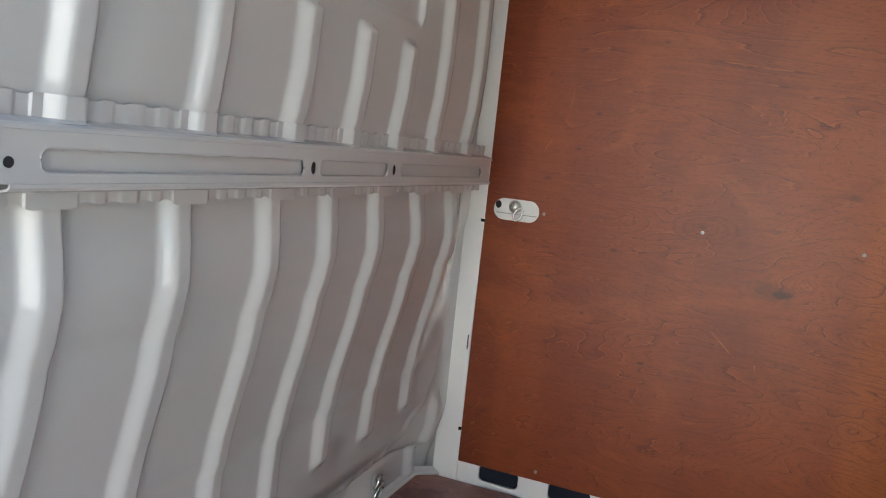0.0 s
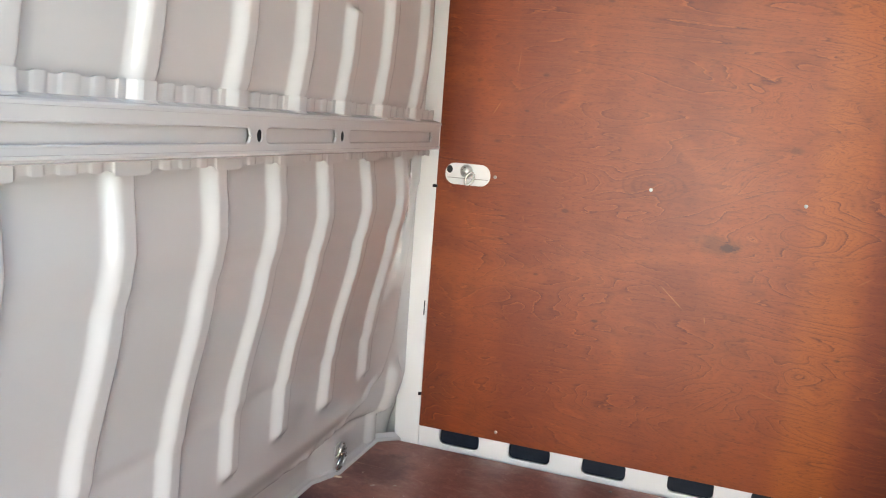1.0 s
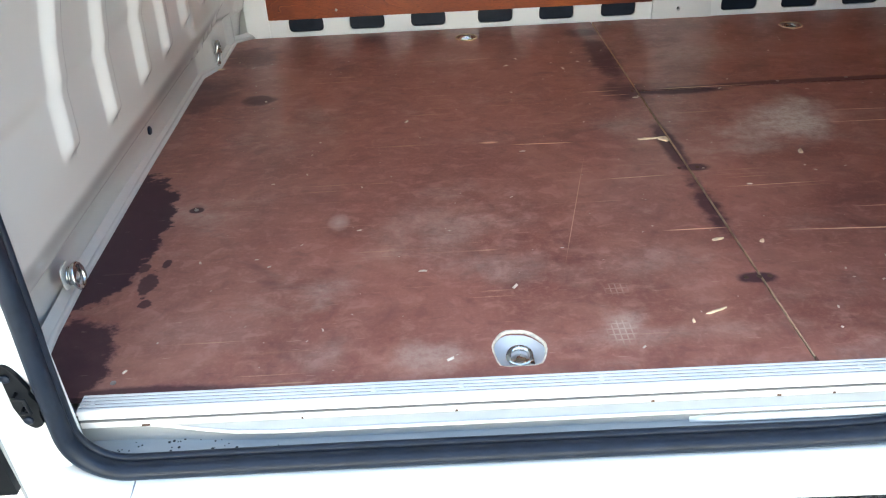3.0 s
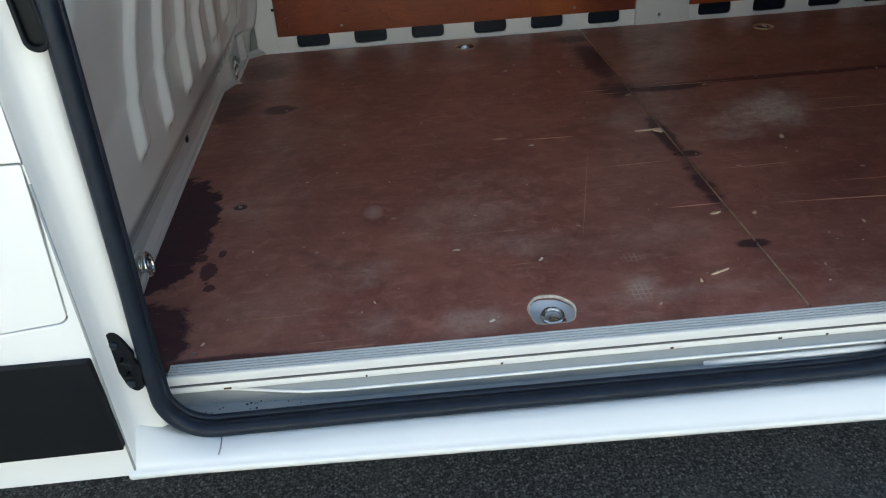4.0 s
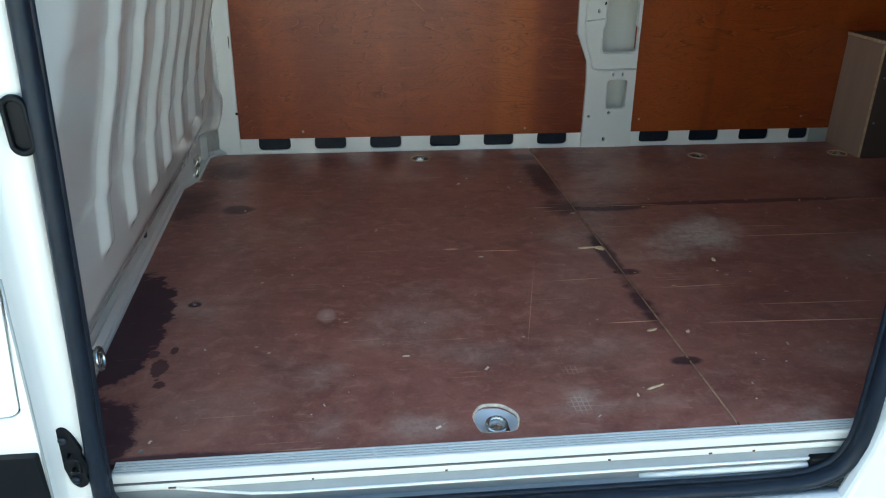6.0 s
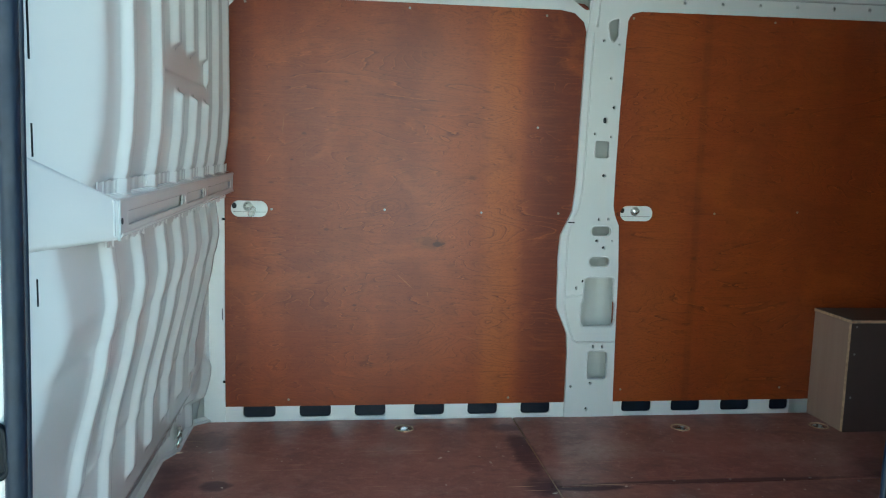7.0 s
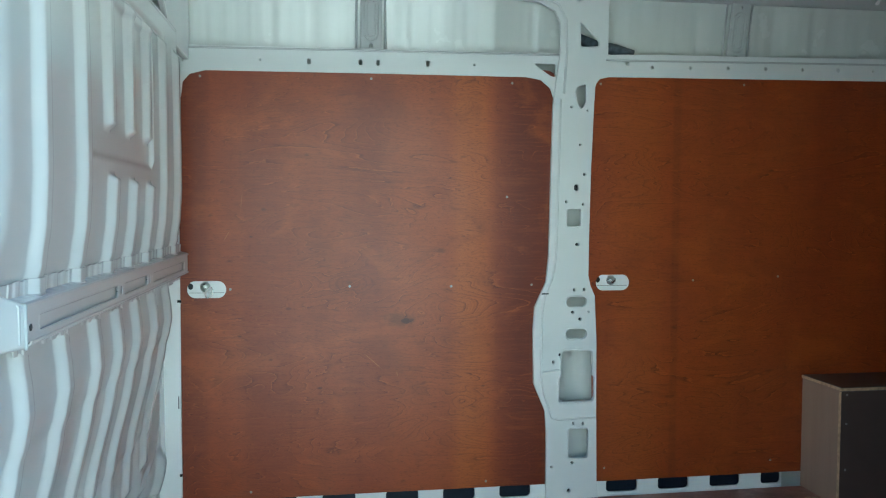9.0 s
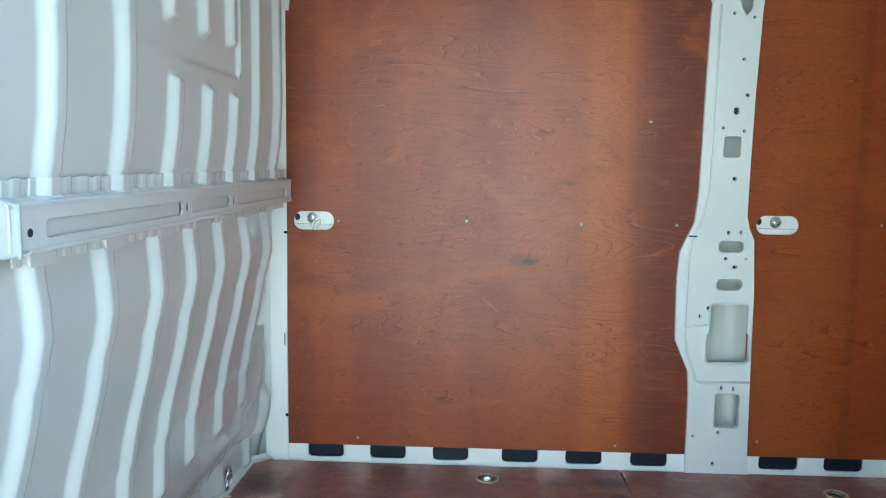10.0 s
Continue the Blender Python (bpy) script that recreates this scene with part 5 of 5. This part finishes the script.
for pts_ in ([(0.068, 0.0855, -0.0775), (0.068, 0.066, -0.0805), (0.066, 0.055, -0.0838)],):
    bm = bmesh.new()
    tube(bm, pts_, 0.0011, 5)
    part("panel_seam", bm, MAT_SHADED_STEP, body, "", True)
bm = bmesh.new()
box(bm, LEFT, REAR, 0.62, 1.93, -0.30, -0.16)
part("underbody", bm, MAT_UNDER_SHADE, body)
# step well inside the seal
bm = bmesh.new()
sweep(bm, [(0.100, -0.076), (0.106, -0.0725), (0.185, -0.0700), (0.190, -0.066), (0.190, -0.030)], [-0.030, 0.2, 0.6, 1.0, 1.30], lambda p, x: (x, p[0], p[1]))
part("step_well", bm, MAT_SHADED_STEP, body, "dusty pale step well, darkened for shade")
bm = bmesh.new()
track_prof = [(0.0, 0.0), (0.35, -0.35), (0.75, -0.80), (0.93, -0.92), (1.0, -1.05), (0.98, -1.25), (0.90, -1.45), (0.70, -1.6), (0.66, -2.4), (0.66, -9.0)]
sweep(bm, track_prof, [-0.029, 0.0, 0.03, 0.045, 0.06, 0.08, 0.10, 0.13, 0.16, 0.20, 0.26, 0.34, 0.6, 1.0, 1.30],
      lambda p, x: (x, 0.160 - 0.012 * x - 0.0195 * p[0] * smooth01(0.03, 0.26, x), max(-0.0725, -0.034 + 0.0150 * p[1] * (0.3 + 0.7 * smooth01(0.03, 0.22, x)))))
part("door_track", bm, MAT_SHADED_STEP, body, "pale sliding-door track, darkened for shade", True)
# white bar put in for the lit front edge of the track
bm = bmesh.new()
tube(bm, [(x, 0.160 - 0.012 * x - 0.0192 * smooth01(0.03, 0.26, x), -0.034 - 0.0153 * (0.3 + 0.7 * smooth01(0.03, 0.22, x))) for x in (0.05, 0.07, 0.09, 0.11, 0.13, 0.16, 0.20, 0.26, 0.34, 0.6, 1.0, 1.30)], 0.0026, 7)
part("track_lit_edge", bm, MAT_BODY, body, "", True)
bm = bmesh.new()
sweep(bm, [(0.168, -0.0195), (0.150, -0.020), (0.1465, -0.0225), (0.1460, -0.031), (0.149, -0.034), (0.175, -0.036)], [-0.014, 0.3, 0.8, 1.30], lambda p, x: (x, p[0] - 0.012 * x, p[1]))
part("floor_edge", bm, MAT_BODY, body, "", True)
bm = bmesh.new()
for x, w in ((0.072, 0.012), (0.30, 0.003), (0.52, 0.004), (0.80, 0.005), (0.98, 0.006), (1.06, 0.004)):
    box(bm, x, x + w, 0.1448 - 0.012 * x, 0.1470 - 0.012 * x, -0.0305, -0.0275)
part("rust_chip", bm, MAT_RUST, body, "brown rust chips on the step edge")
bm = bmesh.new()
tube(bm, [(0.86, 0.138, -0.070), (0.90, 0.132, -0.066), (1.10, 0.128, -0.064), (1.26, 0.128, -0.064)], 0.006, 8)
part("guide_bar", bm, MAT_ALU, body, "", True)
bm = bmesh.new()
box(bm, 1.165, 1.23, 0.118, 0.160, -0.075, -0.045)
box(bm, 1.175, 1.20, 0.110, 0.150, -0.090, -0.060)
part("roller_carriage", bm, MAT_BLACK, body, "black door roller carriage", bevel=0.004)
# rear jamb and header
bm = bmesh.new()
box(bm, DOOR_REAR + 0.03, REAR, 0.05, 0.064, -0.15, 1.80)
part("rear_side_panel", bm, MAT_BODY, body)
jamb_out = [(1.20, -0.12), (1.236, 0.0), (1.245, 0.06), (1.241, 0.35), (1.239, 0.55), (1.254, 0.66), (1.285, 0.76), (1.33, 0.92), (1.341, 1.1), (1.341, DOOR_TOP), (1.45, DOOR_TOP), (1.45, -0.12)]
part("rear_jamb", plate(jamb_out, [], 0.030, on_y(0.066)), MAT_BODY, body, "", bevel=0.008)
bm = bmesh.new()
box(bm, -0.07, DOOR_REAR + 0.10, 0.05, 0.16, DOOR_TOP, 1.80)
part("door_header", bm, MAT_BODY, body, "", bevel=0.01)
# unseen lining in ply, to cut the bounce from the near side
bm = bmesh.new()
box(bm, DOOR_REAR + 0.09, REAR, 0.140, 0.150, 0.05, 1.45)
part("near_dim_lining", bm, MAT_PLY, body, "unseen plywood lining added to darken the bounced light")
# rear doors, closed
bm = bmesh.new()
box(bm, REAR, REAR + 0.03, 0.04, 1.935, -0.30, 1.97)
wall_e = empty("wall_east", "closed rear doors with an added dark lining", "wall", "structure")
part("rear_door_skin", bm, MAT_BODY, wall_e)
# unseen board added so the rear throws less light on the bulkhead
bm = bmesh.new()
box(bm, REAR - 0.012, REAR - 0.002, 0.16, 1.80, 0.02, 1.55)
part("rear_dim_lining", bm, MAT_PLY, wall_e, "unseen plywood lining added to darken the bounced light")
bm = bmesh.new()
box(bm, LEFT - 0.03, LEFT, 0.05, 1.935, -0.30, 1.97)
tagged(part("wall_west", bm, MAT_BODY), "plain white front closing wall of the cab", "wall", kind="structure")

# door seal
left_line = [(0.018, DOOR_TOP - 0.02), (0.014, 1.2), (0.010, 0.94), (0.005, 0.635), (-0.005, 0.27), (-0.011, 0.12)]
right_line = [(1.10, -0.079), (1.19, -0.062), (1.225, -0.02), (1.236, 0.06), (1.232, 0.35), (1.230, 0.55), (1.244, 0.66), (1.275, 0.76), (1.32, 0.92), (1.33, 1.1), (1.33, DOOR_TOP - 0.02)]
# the lower corner is a round bend of 75 mm
bend = [(0.063 - 0.076 * math.cos(a), 0.007 - 0.076 * math.sin(a)) for a in [math.pi / 2 * k / 8 for k in range(9)]]
seal_pts = left_line + [(-0.0125, 0.055)] + bend + [(0.085, -0.0690), (0.125, -0.0691), (0.20, -0.0693), (0.33, -0.070), (0.8, -0.076)] + right_line


def curve_through(pts, n=6):
    out = []
    for i in range(len(pts) - 1):
        p0, p1, p2, p3 = (Vector(pts[max(0, min(len(pts) - 1, j))]) for j in (i - 1, i, i + 1, i + 2))
        for k in range(n):
            t = k / n
            out.append(0.5 * (2 * p1 + (p2 - p0) * t + (2 * p0 - 5 * p1 + 4 * p2 - p3) * t * t + (3 * p1 - p0 - 3 * p2 + p3) * t ** 3))
    return out + [Vector(pts[-1])]


seal = empty("door_seal", "thick black rubber seal round the door opening", "door seal")
line = [(p.x, p.y) for p in curve_through(seal_pts)]
bm = bmesh.new()
tube(bm, [(x, 0.098, z) for x, z in line], 0.0124, 12, flat=1.25, up=(0, 1, 0))
part("bulb_profile", bm, MAT_RUBBER, seal, "", True)
bm = bmesh.new()
lip = []
for k, (x, z) in enumerate(line):
    a, b = line[max(0, k - 1)], line[min(len(line) - 1, k + 1)]
    d = Vector((b[0] - a[0], b[1] - a[1])).normalized()
    lip.append((x - d.y * 0.008, 0.112, z + d.x * 0.0095))
tube(bm, lip, 0.0062, 8, up=(0, 1, 0))
part("inner_lip", bm, MAT_RUBBER, seal, "", True)

# ribbed aluminium strip along the floor edge
strip = empty("sill_strip", "ribbed worn aluminium strip along the floor edge", "sill strip")
bm = bmesh.new()
prof = [(0.1775, 0.0012), (0.1770, 0.0036)]
for k in range(4):
    y = 0.1742 - 0.0068 * k
    prof += [(y, 0.0036), (y - 0.0008, 0.0014), (y - 0.0026, 0.0014), (y - 0.0034, 0.0036)]
prof += [(0.1475, 0.0036), (0.1448, 0.0022), (0.1438, -0.001), (0.1440, -0.013), (0.147, -0.0145), (0.155, -0.0145)]
sweep(bm, prof, [-0.012, 1.30], lambda p, x: (x, p[0] - 0.012 * x, p[1]))
part("tread", bm, MAT_ALU, strip)
bm = bmesh.new()
for k in range(4):
    y = 0.1742 - 0.0068 * k
    box(bm, -0.011, 1.30, y - 0.0026, y - 0.0008, 0.0012, 0.0020)
for v in bm.verts:
    v.co.y -= 0.012 * v.co.x
part("groove_grime", bm, MAT_GRIME_SHADE, strip, "dark grime in the grooves")
# dark bar as the shadow of the gap below the strip
bm = bmesh.new()
box(bm, -0.011, 1.30, 0.1424, 0.150, -0.0166, -0.0147)
for v in bm.verts:
    v.co.y -= 0.012 * v.co.x
part("seam_shadow", bm, MAT_GRIME_SHADE, strip, "dark line painted as the gap shadow under the strip")
bm = bmesh.new()
v_ = [bm.verts.new((-0.012, y, z)) for y, z in ((0.1765, -0.012), (0.1765, 0.003), (0.146, 0.003), (0.1435, -0.012))]
bm.faces.new(v_)
part("strip_end", bm, MAT_ALU, strip)
for x in (0.006, 0.405, 0.73, 1.10, 0.53):
    bm = bmesh.new()
    disc(bm, (x, 0.161 - 0.012 * x, 0.0028), 0.0045, 0.0022, "z", 8, 0.4)
    part("screw", bm, MAT_ALU, strip)


# rubber buffer and latch striker on the jamb
buf = empty("door_buffer", "black oval rubber door buffer on the jamb", "door buffer", at=(-0.017, 0.093, 0.585))
bm = plate(rr(0, 0, 0.031, 0.076, 0.015, 6), [rr(0, 0, 0.019, 0.060, 0.009, 6)], 0.012, lambda u, v, w: (u - 0.05 * v, -0.010 + w, v))
part("rim", bm, MAT_BLACK, buf, "", bevel=0.003)
bm = plate(rr(0, 0, 0.022, 0.064, 0.010, 6), [], 0.004, lambda u, v, w: (u - 0.05 * v, -0.002 + w, v))
part("cup", bm, MAT_BLACK, buf)

strk = empty("door_striker", "black steel door latch striker bolted to the jamb", "door striker", at=(-0.041, 0.090, 0.087))
lean_ = lambda u, v, w: (u - 0.10 * v, w - 0.004, v)
bm = plate(soften([(-0.014, 0.052), (0.002, 0.054), (0.010, 0.040), (0.018, 0.012), (0.014, 0.004), (0.022, -0.016), (0.014, -0.030), (0.014, -0.048), (0.0, -0.056), (-0.010, -0.046), (-0.016, 0.0)], 0.006), [], 0.007, lean_)
striker_plate = part("plate", bm, MAT_BLACK, strk, "", bevel=0.0015)
for v in (0.034, -0.038):
    bm = bmesh.new()
    disc(bm, lean_(-0.002, v, -0.001), 0.0065, -0.004, "y", 12, 0.5)
    part("bolt", bm, MAT_RUBBER, striker_plate, "", True)
bm = bmesh.new()
tube(bm, [lean_(0.000, 0.008, 0.0), lean_(0.000, 0.008, -0.012), lean_(0.014, 0.006, -0.012), lean_(0.014, -0.016, -0.012), lean_(0.0, -0.018, -0.010), lean_(0.0, -0.018, 0.0)], 0.0028, 7, up=(0, 1, 0))
part("loop", bm, MAT_BLACK, strk, "", True)


# ---- splinters and crumbs on the floor ----
def splinter(x, y, length, width, turn, label):
    bm = bmesh.new()
    pts = [(-0.5, 0.2), (-0.2, 0.5), (0.3, 0.42), (0.5, 0.05), (0.2, -0.42), (-0.35, -0.5)]
    lo = [bm.verts.new((a * length, b * width, 0.0003)) for a, b in pts]
    hi = [bm.verts.new((a * length * 0.94, b * width * 0.8, 0.0022 + 0.001 * (i % 2))) for i, (a, b) in enumerate(pts)]
    bm.faces.new(lo[::-1])
    bm.faces.new(hi)
    for i in range(6):
        bm.faces.new((lo[i], lo[(i + 1) % 6], hi[(i + 1) % 6], hi[i]))
    ob = part("splinter", bm, MAT_SPLINTER)
    ob.matrix_world = pose(x, y, 0, 0, 0, turn)
    return tagged(ob, label, "wood splinter", "splinters on the floor")


splinter(1.034, 0.935, 0.022, 0.030, 40, "pale splintered chip at the floor joint")
splinter(1.003, 0.940, 0.055, 0.008, 2, "thin pale sliver of torn plywood")
splinter(1.015, 0.505, 0.024, 0.007, 10, "ochre chip of wood beside the joint")
splinter(1.090, 0.492, 0.012, 0.008, 50, "small pale chip on the floor")
splinter(0.943, 0.297, 0.040, 0.0045, 20, "loose pale splinter lying on the floor")
splinter(0.90, 0.275, 0.010, 0.005, 80, "small pale chip on the floor")
splinter(1.306, 0.838, 0.022, 0.010, 70, "pale crushed splinter on the floor")
splinter(-0.092, 1.555, 0.026, 0.006, 8, "pale splinter at the bulkhead foot")
rng = random.Random(7)
bm = bmesh.new()
for _ in range(270):
    x, y = rng.uniform(-0.05, 2.1), rng.uniform(0.20, 1.75)
    s, a = rng.choice((0.0007, 0.0009, 0.0012, 0.0016, 0.0026)) * rng.uniform(0.7, 1.3), rng.uniform(0, 6.28)
    q = rng.uniform(1, 3)
    c, d = math.cos(a), math.sin(a)
    lo = [bm.verts.new((x + s * (u * c * q - v * d), y + s * (u * d * q + v * c), 0.0002)) for u, v in ((-1, -0.6), (0.8, -1), (1, 0.7), (-0.6, 1))]
    top = bm.verts.new((x, y, 0.0002 + s * 0.8))
    bm.faces.new(lo[::-1])
    for i in range(4):
        bm.faces.new((lo[i], lo[(i + 1) % 4], top))
tagged(part("crumbs", bm, MAT_FLECK), "pale crumbs and flecks scattered over the floor", "crumbs", kind="stuff")
rng = random.Random(11)
bm = bmesh.new()
for _ in range(46):
    x, y = 0.02 + 0.32 * rng.random() ** 1.5, rng.uniform(0.118, 0.155)
    r = rng.choice((0.0008, 0.0010, 0.0014, 0.0022))
    disc(bm, (x, y, -0.0722 + 0.0316 * (y - 0.106)), r, 0.0014, "z", 6, 0.5)
tagged(part("dirt_specks", bm, MAT_UNDER_SHADE), "dark dirt specks lying in the step well", "dirt", kind="stuff")
